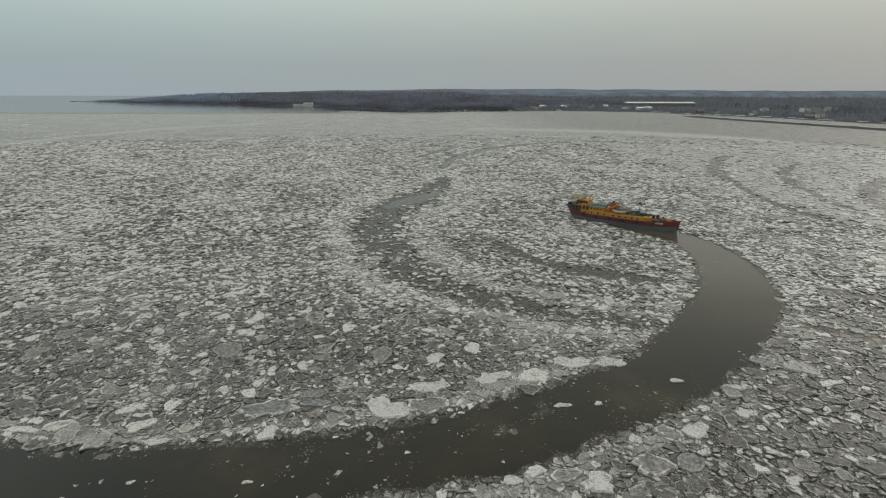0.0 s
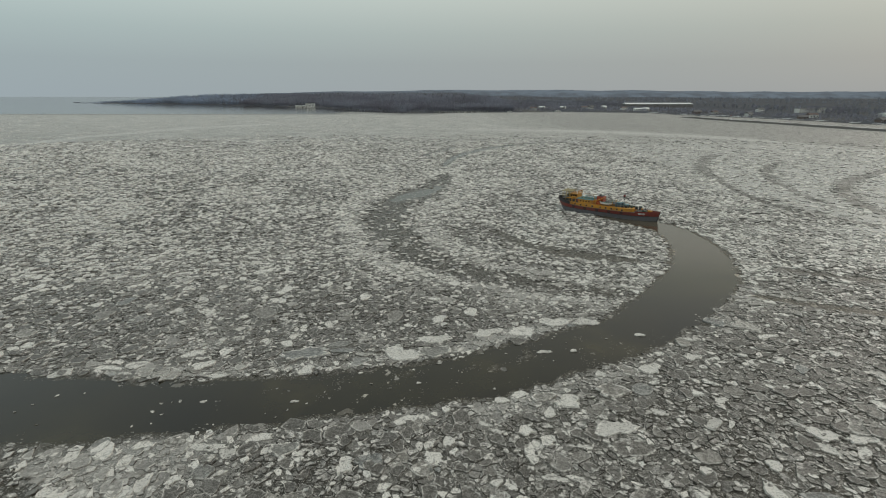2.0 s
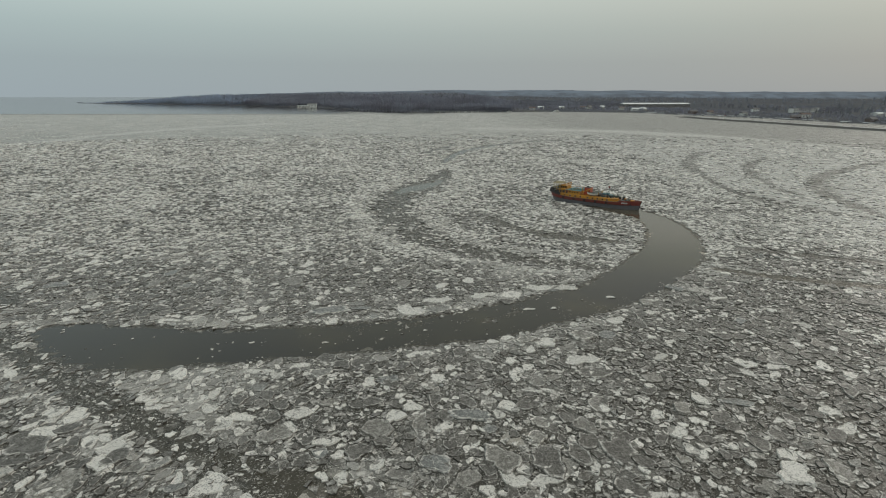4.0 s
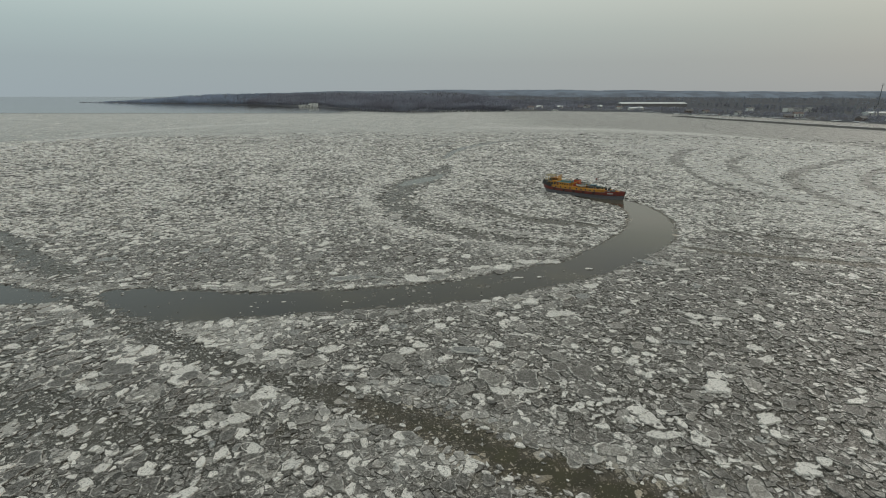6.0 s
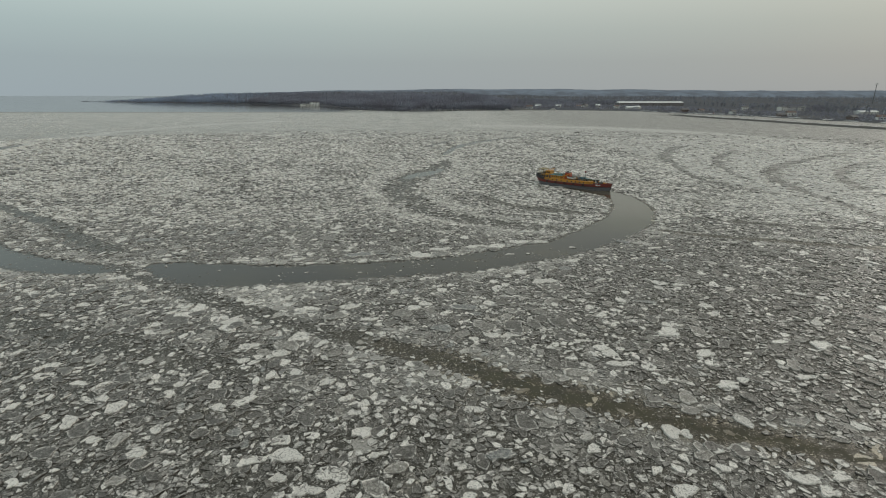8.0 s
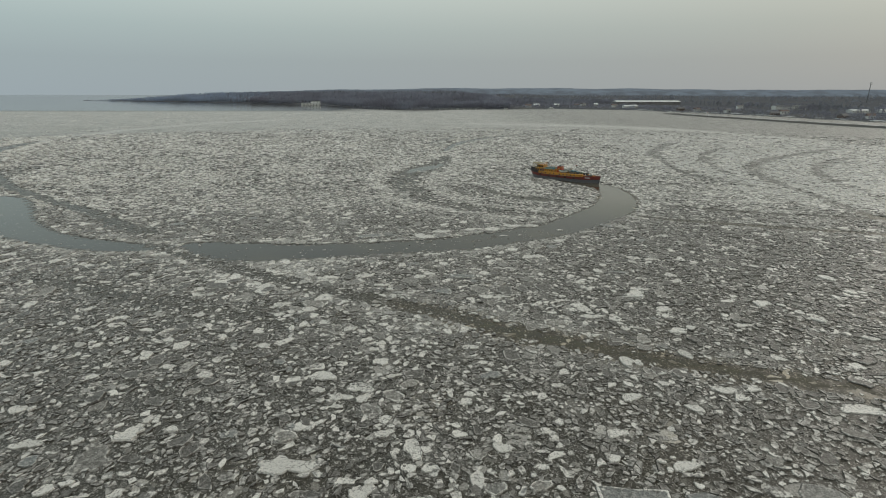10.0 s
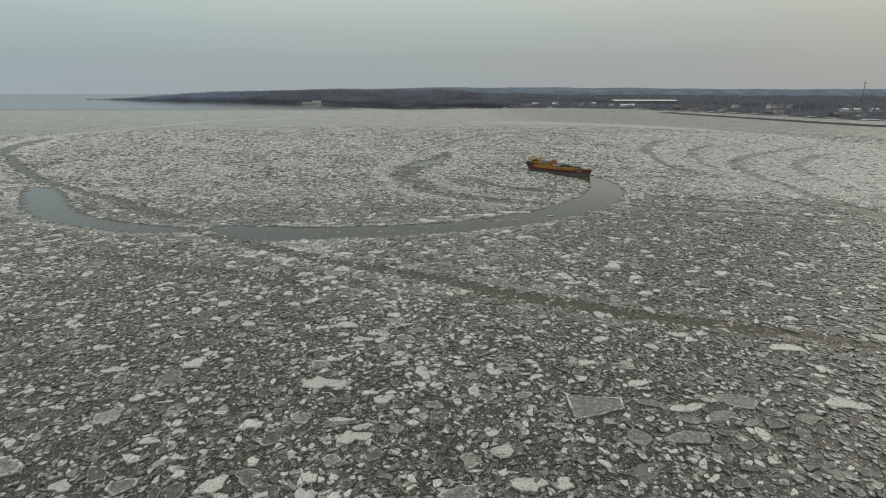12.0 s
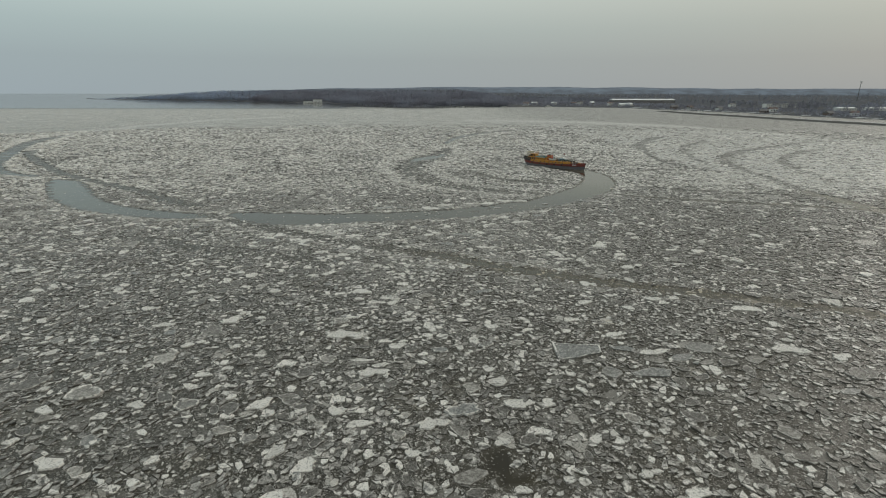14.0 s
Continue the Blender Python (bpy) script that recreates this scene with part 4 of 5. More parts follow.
def hull_point(u, f, side, out=0.0):
    """A place on the ship's side; f: 0 at the water, 1 at the deck edge, negative below."""
    x = (u - 0.5) * L
    rake = (0.7 * smooth(0.75, 1.0, np.float64(u)) - 1.9 * smooth(0.16, 0.0, np.float64(u))) * (f - 1)
    b = half_beam(u) * (0.86 + 0.14 * f if f >= 0 else 0.86 + 0.35 * f)
    return Vector((x + float(rake), side * (b + out), f * sheer(u)))


def side_band(f0, f1, rows=3, out=0.0, u0=0.0, u1=1.0):
    bm = bmesh.new()
    us = [u0 + (u1 - u0) * i / 48 for i in range(49)]
    for side in (-1, 1):
        grid = [[bm.verts.new(hull_point(u, f0 + (f1 - f0) * j / rows, side, out)) for j in range(rows + 1)] for u in us]
        for i in range(48):
            for j in range(rows):
                f = (grid[i][j], grid[i + 1][j], grid[i + 1][j + 1], grid[i][j + 1])
                bm.faces.new(f if side < 0 else f[::-1])
        if side < 0:
            first = grid
        else:
            for a, b in ((first[0], grid[0]), (first[-1], grid[-1])):
                for j in range(rows):
                    bm.faces.new((a[j], a[j + 1], b[j + 1], b[j]))
    return bm


part("hull", side_band(-0.35, 0.55, 5), M_GREY, ship, "weathered grey lower hull")
part("strake", side_band(0.55, 1.0, 2, 0.004), M_RED, ship, "dark red upper strake")
# rubbing bar between the two
bm = bmesh.new()
for side in (-1, 1):
    prev = None
    for i in range(49):
        u = i / 48
        c = hull_point(u, 0.55, side)
        vs = [bm.verts.new(c + Vector((0, side * a, b))) for a, b in ((0.0, -0.09), (0.12, -0.06), (0.12, 0.06), (0.0, 0.09))]
        if prev:
            for j in range(3):
                bm.faces.new((prev[j], vs[j], vs[j + 1], prev[j + 1]))
        prev = vs
part("rubbing_bar", bm, M_DARK, ship, "black rubbing bar")


def flat_deck(f, u0, u1, drop=0.0, inset=0.0):
    bm = bmesh.new()
    prev = None
    for i in range(41):
        u = u0 + (u1 - u0) * i / 40
        a, b = hull_point(u, f, -1, -inset), hull_point(u, f, 1, -inset)
        vs = [bm.verts.new((a.x, a.y, a.z - drop)), bm.verts.new((a.x, 0, a.z - drop + 0.05)), bm.verts.new((b.x, b.y, b.z - drop))]
        if prev:
            bm.faces.new((prev[0], vs[0], vs[1], prev[1]))
            bm.faces.new((prev[1], vs[1], vs[2], prev[2]))
        prev = vs
    return bm


part("deck", flat_deck(1.0, 0.0, 1.0, 0.02), M_DECK, ship, "dark worn steel deck")


def bulwark(u0, u1, high, material, label):
    bm = bmesh.new()
    ends = []
    for side in (-1, 1):
        prev = None
        for i in range(25):
            u = u0 + (u1 - u0) * i / 24
            c = hull_point(u, 1.0, side)
            o = Vector((0, side, 0))
            ins = min(0.12, half_beam(u) * 0.8)
            vs = [bm.verts.new(c + p) for p in (Vector((0, 0, -0.05)), o * 0.03 + Vector((0, 0, high)), -o * ins + Vector((0, 0, high)), -o * ins + Vector((0, 0, -0.05)))]
            if prev:
                for j in range(3):
                    f = (prev[j], vs[j], vs[j + 1], prev[j + 1])
                    bm.faces.new(f if side < 0 else f[::-1])
            prev = vs
            if u in (u0, u1):
                ends.append(vs)
    return part("bulwark", bm, material, ship, label)


bulwark(0.80, 1.0, 0.4, M_RED, "dark red bow bulwark")
bulwark(0.0, 0.16, 1.05, M_DARK, "black stern bulwark")
part("transom", box(-18.35, 0, 3.9, 0.14, 2.2, 1.1, 0.04), M_DARK, ship)
part("stem_bar", rod(hull_point(1.0, -0.2, 1), hull_point(1.0, 1.18, 1), 0.16, 0.16, 8), M_DARK, ship, "black stem bar")

# name boards at the bow: plain bars for the lettering
for side in (-1, 1):
    c = hull_point(0.855, 0.86, side, 0.05)
    d = (hull_point(0.885, 0.86, side) - hull_point(0.825, 0.86, side)).normalized()
    rz = Matrix.Rotation(math.atan2(d.y, d.x), 3, 'Z')
    board = part("name_board", box(0, 0, 0, 2.1, 0.05, 0.46, 0.01), M_WHITE, ship, "white name board", Matrix.Translation(c) @ rz.to_4x4())
    for k in range(6):
        part("letter_bar", box(-0.75 + 0.3 * k, side * 0.032, 0, 0.17, 0.014, 0.24), M_DARK, board)

# long low deckhouse with portholes
DZ = 2.28
bm = bmesh.new()
prof = [(-13.2, 3.0), (-12.6, 3.2), (6.5, 3.2), (9.2, 2.85), (10.2, 2.1), (10.4, 1.2)]
low, top = [], []
pts = [(x, -y) for x, y in prof] + [(x, y) for x, y in reversed(prof)]
for x, y in pts:
    low.append(bm.verts.new((x, y, DZ - 0.35)))
    top.append(bm.verts.new((x, y * 0.97, DZ + 1.35 + 0.25 * smooth(4, 10, np.float64(x)))))
for i in range(len(pts)):
    k = (i + 1) % len(pts)
    bm.faces.new((low[i], low[k], top[k], top[i]))
bm.faces.new(top)
trunk = part("deckhouse", bm, M_ORANGE, ship, "orange-yellow long deckhouse")
part("deckhouse_roof", box(-1.6, 0, DZ + 1.39, 22.6, 6.0, 0.09, 0.03), M_GREEN, trunk, "dull green roof")
for side in (-1, 1):
    for i, x in enumerate((-10.8, -8.6, -6.4, -4.2, -1.2, 0.8, 2.8, 4.8, 6.6)):
        y = side * 3.16
        hole = part("porthole", ring(x, y, DZ + 0.72, (0, 1, 0), 0.32, 0.05), M_STEEL, trunk)
        bm = bmesh.new()
        g = bmesh.ops.create_cone(bm, cap_ends=True, segments=14, radius1=0.30, radius2=0.30, depth=0.06)
        bmesh.ops.transform(bm, matrix=Matrix.Translation((x, y, DZ + 0.72)) @ Matrix.Rotation(math.pi / 2, 4, 'X'), verts=g["verts"])
        part("pane", bm, M_GLASS, hole)


def house(name, x0, x1, w, z0, z1, material, label, parent=ship, taper=0.0, bevel=0.06):
    bm = box((x0 + x1) / 2, 0, (z0 + z1) / 2, x1 - x0, w, z1 - z0, bevel)
    for v in bm.verts:
        if v.co.z > (z0 + z1) / 2:
            v.co.x = (x0 + x1) / 2 + (v.co.x - (x0 + x1) / 2) * (1 - taper)
            v.co.y *= 1 - taper
    return part(name, bm, material, parent, label)


def windows(parent, x0, x1, n, w, z, size, side_faces=True, front=None):
    ww, hh = size
    if side_faces:
        for side in (-1, 1):
            for i in range(n):
                x = x0 + (x1 - x0) * (i + 0.5) / n
                fr = part("window_frame", box(x, side * (w / 2 + 0.01), z, ww + 0.16, 0.07, hh + 0.16, 0.015), M_ORANGE, parent)
                part("pane", box(x, side * (w / 2 + 0.035), z, ww, 0.05, hh), M_GLASS, fr)
    if front is not None:
        x, k, sgn = front
        for i in range(k):
            y = -w / 2 + w * (i + 0.5) / k
            fr = part("window_frame", box(x + sgn * 0.01, y, z, 0.07, ww + 0.12, hh + 0.16, 0.015), M_ORANGE, parent)
            part("pane", box(x + sgn * 0.035, y, z, 0.05, ww * 0.95, hh), M_GLASS, fr)


# aft house and bridge
aft = house("aft_house", -14.6, -5.0, 5.6, 3.5, 5.6, M_ORANGE, "orange aft house with dark doors", taper=0.02)
windows(aft, -9.4, -5.2, 4, 5.58, 4.75, (0.55, 0.6))
for side in (-1, 1):
    part("door", box(-10.3, side * 2.79, 4.5, 0.8, 0.07, 1.75, 0.02), M_DARK, aft, "dark steel door")
    part("door", box(-12.9, side * 2.79, 4.5, 0.8, 0.07, 1.75, 0.02), M_DARK, aft, "dark steel door")
part("aft_roof", box(-7.6, 0, 5.66, 6.4, 6.0, 0.12, 0.04), M_TEAL, aft, "faded teal roof")
part("skylight", box(-6.6, 0.2, 6.15, 4.2, 3.2, 0.85, 0.08), M_TEAL, aft, "teal skylight box")
part("vent_trunk", box(-8.8, -1.5, 6.1, 0.8, 0.8, 0.8, 0.06), M_TEAL, aft)

bridge = house("bridge", -13.4, -10.6, 4.0, 5.6, 7.5, M_ORANGE, "orange bridge with a band of dark windows", taper=0.03)
windows(bridge, -13.3, -10.7, 3, 3.92, 6.75, (0.66, 1.0), front=(-10.7, 4, 1))
part("bridge_roof", box(-12.0, 0, 7.6, 3.3, 4.6, 0.14, 0.05), M_ORANGE, bridge, "orange overhanging roof")
for side in (-1, 1):
    part("bridge_wing", box(-11.6, side * 2.55, 5.95, 1.6, 1.1, 0.7, 0.05), M_ORANGE, bridge, "orange open bridge wing")
    for x in (-16.2, -14.9, -13.7):
        part("roof_post", rod((x, side * 2.3, 5.6), (x, side * 2.3, 8.5), 0.09), M_YELLOW, bridge)
    part("roof_rail", rod((-16.2, side * 2.3, 6.7), (-13.5, side * 2.3, 6.7), 0.05), M_YELLOW, bridge)
    part("arch_post", rod((-10.4, side * 1.6, 7.6), (-10.4, side * 1.5, 9.0), 0.13), M_ORANGE, bridge)
    part("arch_brace", rod((-11.8, side * 1.6, 7.6), (-10.4, side * 1.5, 8.9), 0.08), M_ORANGE, bridge)
part("arch_head", rod((-10.4, -1.5, 9.0), (-10.4, 1.5, 9.0), 0.13), M_ORANGE, bridge)
part("wheel_stand", box(-14.8, 0.2, 6.2, 0.9, 1.4, 1.1, 0.06), M_DARK, bridge, "small dark wheel stand")
part("poop_deck", box(-15.0, 0, 5.62, 3.2, 5.0, 0.12, 0.03), M_DECK, bridge)
part("roof_hood", box(-14.7, 0, 8.58, 4.0, 5.2, 0.14, 0.04), M_OLIVE, bridge, "dull olive sun roof on thin posts")
part("whip_aerial", rod((-10.6, -2.4, 7.9), (-10.0, -2.4, 16.5), 0.09, 0.05), M_WHITE, bridge)
part("radar_mast", rod((-12.4, 0, 7.6), (-12.4, 0, 11.4), 0.08, 0.04), M_STEEL, bridge)
part("radar_bar", box(-12.4, 0, 10.2, 0.14, 1.9, 0.16, 0.03), M_WHITE, bridge)

# funnel casing, davits and lifeboat
fun = house("funnel_casing", -3.6, -1.0, 3.0, 3.6, 7.5, M_ORANGERED, "orange-red funnel casing", taper=0.10, bevel=0.2)
part("funnel_cap", box(-2.3, 0, 7.58, 2.0, 2.3, 0.2, 0.06), M_DARK, fun, "sooty black cap")
part("exhaust", rod((-2.6, 0.4, 7.5), (-2.6, 0.4, 8.3), 0.2), M_DARK, fun)
part("exhaust", rod((-2.6, -0.4, 7.5), (-2.6, -0.4, 8.3), 0.2), M_DARK, fun)
house("engine_casing", -1.0, 3.4, 3.4, 3.6, 5.0, M_DARK, "low sooty black engine casing", bevel=0.08)


def lifeboat(side):
    bm = bmesh.new()
    prev = None
    for i in range(17):
        u = -1 + i / 8
        b = 0.85 * (1 - abs(u) ** 2.6) + 0.03
        sh = 0.32 * u * u
        x = 2.75 * u
        vs = [bm.verts.new((x * k, y * b, z + sh)) for y, z, k in ((-1.0, 0.45, 1), (-0.95, 0.1, 0.98), (-0.55, -0.42, 0.9), (0, -0.6, 0.85), (0.55, -0.42, 0.9), (0.95, 0.1, 0.98), (1.0, 0.45, 1))]
        if prev:
            for j in range(6):
                bm.faces.new((prev[j], vs[j], vs[j + 1], prev[j + 1]))
        prev = vs
    m = Matrix.Translation((0.4, side * 2.35, 4.95))
    bmesh.ops.scale(bm, vec=(0.84, 0.84, 0.84), verts=bm.verts)
    lb = part("lifeboat", bm, M_WHITE, ship, "white open lifeboat on davits", m)
    bm = bmesh.new()
    prev = None
    for i in range(17):
        u = -1 + i / 8
        b = 0.83 * (1 - abs(u) ** 2.6) + 0.02
        vs = [bm.verts.new((2.72 * u, -b, 0.42 + 0.32 * u * u)), bm.verts.new((2.72 * u, 0, 0.62 + 0.32 * u * u)), bm.verts.new((2.72 * u, b, 0.42 + 0.32 * u * u))]
        if prev:
            for j in range(2):
                bm.faces.new((prev[j], vs[j], vs[j + 1], prev[j + 1]))
        prev = vs
    bmesh.ops.scale(bm, vec=(0.84, 0.84, 0.84), verts=bm.verts)
    # dark sheet added across the hull in place of the boat's dark interior
    part("boat_cover", bm, M_GREEN, lb, "dark green sheet in place of the dark interior")
    part("keel", box(0, 0, -0.52, 3.5, 0.09, 0.14), M_DARK, lb)
    for x in (-1.9, 2.6):
        dv = part("davit", rod((x, side * 1.6, 3.6), (x, side * 1.9, 5.9), 0.10), M_ORANGE, ship, "orange davit arm")
        part("davit_head", rod((x, side * 1.9, 5.85), (x + 0.2, side * 2.7, 6.3), 0.09, 0.06), M_ORANGE, dv)
        part("fall", rod((x + 0.2, side * 2.65, 6.25), (x + 0.1, side * 2.4, 5.4), 0.02), M_DARK, dv)


lifeboat(-1)
lifeboat(1)
# derrick that leans over the casing
crane = part("derrick_post", rod((-4.4, -1.2, 3.6), (-4.4, -1.2, 7.0), 0.16, 0.12), M_ORANGE, ship, "orange derrick post")
part("derrick_boom", rod((-4.6, -1.6, 4.6), (-0.2, -2.4, 7.5), 0.27, 0.2), M_ORANGE, crane, "orange derrick boom")
part("derrick_stay", rod((-4.4, -1.2, 7.0), (-0.2, -2.4, 7.5), 0.025), M_DARK, crane)

# gear on the upper works; black panels stand in for shaded openings
for side in (-1, 1):
    for x in (-14.0, -11.6):
        part("dark_recess", box(x, side * 2.80, 4.6, 1.0, 0.06, 1.3, 0.02), M_DARK, aft, "black panel for a shaded open recess")
    part("lifebuoy", ring(-9.9, side * 2.86, 4.9, (0, 1, 0), 0.32, 0.08), M_ORANGERED, aft, "orange lifebuoy")
    part("stair_rail", rod((-15.2, side * 2.6, 3.4), (-14.7, side * 2.6, 6.4), 0.06), M_YELLOW, aft)
for x in (-7.6, -6.6, -5.6):
    part("skylight_pane", box(x, 0.2, 6.60, 0.75, 2.2, 0.05), M_GLASS, aft)
for x, y in ((8.6, 1.3), (7.7, 1.4), (8.9, 0.2)):
    part("net_heap", box(x, y, 4.0, 0.9, 1.0, 0.7, 0.22), M_GREEN, ship, "dull green tarpaulin bundle")
for x in (3.9, 4.4):
    part("gas_bottle", rod((x, -2.1, 3.65), (x, -2.1, 5.0), 0.17, 0.15, 10), M_BLUE, ship, "blue gas bottle")

for x, y, w, h in ((1.6, 1.0, 1.0, 1.5), (2.6, -1.5, 0.8, 1.2), (3.5, 0.8, 1.1, 0.9), (6.2, -1.6, 0.8, 1.0), (7.4, -1.5, 0.7, 1.3), (9.3, 0.9, 0.9, 0.9), (10.9, -1.1, 0.8, 1.3), (11.7, 0.9, 0.9, 1.1), (12.2, -1.5, 0.6, 1.4)):
    gb = part("gear_box", box(x, y, 3.6 + h / 2, w, w * 0.8, h, 0.06), M_DARK, ship, "dark sooty gear box on the fore deck")
    part("box_lid", box(x, y, 3.63 + h, w * 1.08, w * 0.88, 0.07, 0.02), M_GREEN, gb)
# foremast with its gear
mast = part("foremast", rod((6.0, 0, 3.6), (6.0, 0, 9.2), 0.14, 0.06), M_STEEL, ship, "thin grey foremast")
part("crosstree", rod((6.0, -1.1, 7.4), (6.0, 1.1, 7.4), 0.05), M_STEEL, mast)
part("mast_lamp", box(6.15, 0, 8.3, 0.3, 0.3, 0.35, 0.05), M_DARK, mast)
part("crow_box", box(6.0, 0, 8.9, 0.6, 0.6, 0.8, 0.08), M_RED, mast, "dull red lamp box")
for side in (-1, 1):
    part("stay", rod((6.0, 0, 9.0), (9.6, side * 2.3, 3.9), 0.02), M_DARK, mast)
for x, y, s, h in ((4.7, -1.2, 1.5, 2.1), (5.2, 1.1, 1.3, 1.7), (7.0, 0.2, 1.6, 1.3)):
    g = part("deck_locker", box(x, y, 3.65 + h / 2, s, s * 0.9, h, 0.07), M_BLUE, ship, "blue-green machinery box")
    part("locker_lid", box(x, y, 3.69 + h, s * 1.06, s * 0.96, 0.08, 0.02), M_TEAL, g)
for x in (8.2, 9.1):
    v = part("ventilator", rod((x, -0.8, 3.7), (x, -0.8, 4.8), 0.18), M_GREEN, ship, "green cowl ventilator")
    part("cowl", rod((x - 0.1, -0.8, 4.85), (x + 0.4, -0.8, 4.95), 0.24, 0.34, 10), M_GREEN, v)

# bring the upper works down to their true height
KEEP = {"hull", "strake", "bulwark", "stem_bar", "transom", "deck", "rubbing_bar", "name_board", "letter_bar"}


def squat(z):
    return z if z < 3.2 else 3.2 + (z - 3.2) * 0.76


for ob in ship.children_recursive:
    if ob.name.split(".")[0] in KEEP:
        continue
    if ob.parent.name.split(".")[0] == "lifeboat":
        continue
    if ob.name.split(".")[0] == "lifeboat":
        ob.matrix_basis = Matrix.Translation((0.4, ob.matrix_basis.translation.y, squat(4.95) - 0.12))
        continue
    for v in ob.data.vertices:
        v.co.z = squat(v.co.z)

# fore deck: windlass, bitts, hatch, anchors
wl_ = part("windlass", box(13.3, 0, 3.08, 1.3, 1.9, 0.5, 0.06), M_GREEN, ship, "green anchor windlass")
for side in (-1, 1):
    part("drum", rod((13.3, side * 0.95, 3.5), (13.3, side * 1.5, 3.5), 0.36, 0.36, 14), M_STEEL, wl_)
part("motor", box(12.6, 0, 3.58, 0.7, 0.6, 0.5, 0.05), M_ORANGE, wl_, "orange motor housing")
part("fore_hatch", box(15.2, 0, 3.2, 1.4, 1.2, 0.5, 0.06), M_ORANGE, ship, "orange fore hatch")
for x in (11.4, 14.6, -16.4):
    for side in (-1, 1):
        y = side * (half_beam(x / L + 0.5) - 0.55)
        z = sheer(x / L + 0.5)
        bt = part("bitts", box(x, y, z + 0.06, 0.9, 0.36, 0.12, 0.02), M_DARK, ship, "black mooring bitts")
        for k in (-0.26, 0.26):
            part("bollard", rod((x + k, y, z + 0.1), (x + k, y, z + 0.62), 0.12, 0.12, 10), M_DARK, bt)
for side in (-1, 1):
    c = hull_point(0.915, 0.72, side, 0.12)
    an = part("anchor", rod(c + Vector((0, 0, 0.5)), c + Vector((0, 0, -0.45)), 0.08), M_DARK, ship, "black bow anchor")
    part("fluke", rod(c + Vector((-0.45, 0, -0.25)), c + Vector((0, 0, -0.5)), 0.09, 0.07), M_DARK, an)
    part("fluke", rod(c + Vector((0.45, 0, -0.25)), c + Vector((0, 0, -0.5)), 0.09, 0.07), M_DARK, an)


def deck_rail(x0, x1, n, off, z_of, name):
    for side in (-1, 1):
        rl = None
        xs = [x0 + (x1 - x0) * i / n for i in range(n + 1)]
        pts = [(x, side * off(x), z_of(x)) for x in xs]
        bm = bmesh.new()
        for a, b in zip(pts[:-1], pts[1:]):
            add_rod(bm, (a[0], a[1], a[2] + 0.95), (b[0], b[1], b[2] + 0.95), 0.03, seg=5)
            add_rod(bm, (a[0], a[1], a[2] + 0.5), (b[0], b[1], b[2] + 0.5), 0.02, seg=5)
        rl = part(name, bm, M_ORANGE, ship, "thin orange guard rail")
        for p in pts:
            part("stanchion", rod(p, (p[0], p[1], p[2] + 0.97), 0.03, seg=5), M_ORANGE, rl)


deck_rail(-14.0, 10.6, 14, lambda x: half_beam(x / L + 0.5) - 0.12, lambda x: sheer(x / L + 0.5), "side_rail")
deck_rail(-4.8, 7.0, 7, lambda x: 2.9, lambda x: squat(DZ + 1.42), "roof_rail")
deck_rail(-10.0, -5.0, 4, lambda x: 2.8, lambda x: squat(5.72), "aft_rail")
part("flag_staff", rod((-17.9, 0, 3.5), (-18.7, 0, 6.2), 0.04, 0.03), M_STEEL, ship)
part("towing_winch", box(-16.4, 0, 3.75, 1.4, 1.8, 0.9, 0.08), M_DARK, ship, "dark towing winch")
for i in range(5):
    for side in (-1, 1):
        u = 0.20 + 0.12 * i
        part("fender", ring(*hull_point(u, 0.80, side, 0.14), (0, 1, 0), 0.36, 0.12), M_RUBBER, ship, "black tyre fender")


# ---- the far bank ----
def bank_height(x, d):
    """Height of the land d metres behind the waterline."""
    woods = smooth(260, 60, x)
    near = (1.2 * smooth(0, 12, d) + 1.3 * smooth(12, 120, d)) * (1 - 0.8 * smooth(-900, -1600, x))
    hill = (19 * woods + 1.5) * smooth(60, 420, d) * (1 - 0.97 * smooth(-750, -1750, x))
    return near + hill + (10 + 6 * wobble(x, d, 900, 31)) * smooth(700, 1900, d) * smooth(-1900, -700, x)


lx = np.concatenate([np.arange(-5000, -1600, 120), np.arange(-1600, 1000, 25), np.arange(1000, 5001, 160)]).astype(float)
ld = np.array([-14, -4, 0, 4, 10, 20, 45, 90, 150, 220, 300, 420, 600, 900, 1400, 2200, 3600], float)
LX, LD = np.meshgrid(lx, ld)
REACH = 1 - 0.985 * smooth(-700, -1500, LX)
LY = np.interp(LX, SHORE_X, SHORE_Y) + np.where(LD > 0, LD * REACH, LD) + 8 * wobble(LX, LX * 0.3, 170, 41) * smooth(400, 0, LD)
LZ = np.where(LD < 0, LD * 0.12 - 0.1, bank_height(LX, np.maximum(LD * REACH, 0)) + 0.02)
LZ = np.where(LX < -1690, -2.0, LZ)
LZ = np.where((LD > 3000) & (REACH < 0.9), -1.0, LZ)
n1, n2 = len(lx), len(ld)
q = (np.arange(n2 - 1)[:, None] * n1 + np.arange(n1 - 1)[None, :]).ravel()
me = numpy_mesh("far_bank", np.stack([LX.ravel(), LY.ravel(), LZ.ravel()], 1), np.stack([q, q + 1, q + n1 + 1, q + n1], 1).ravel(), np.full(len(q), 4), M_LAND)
tagged(new("ground", me), "low winter bank with brown fields and snow patches, tinted for haze", "river bank", kind="structure")


def shore_y(x):
    return float(np.interp(x, SHORE_X, SHORE_Y))


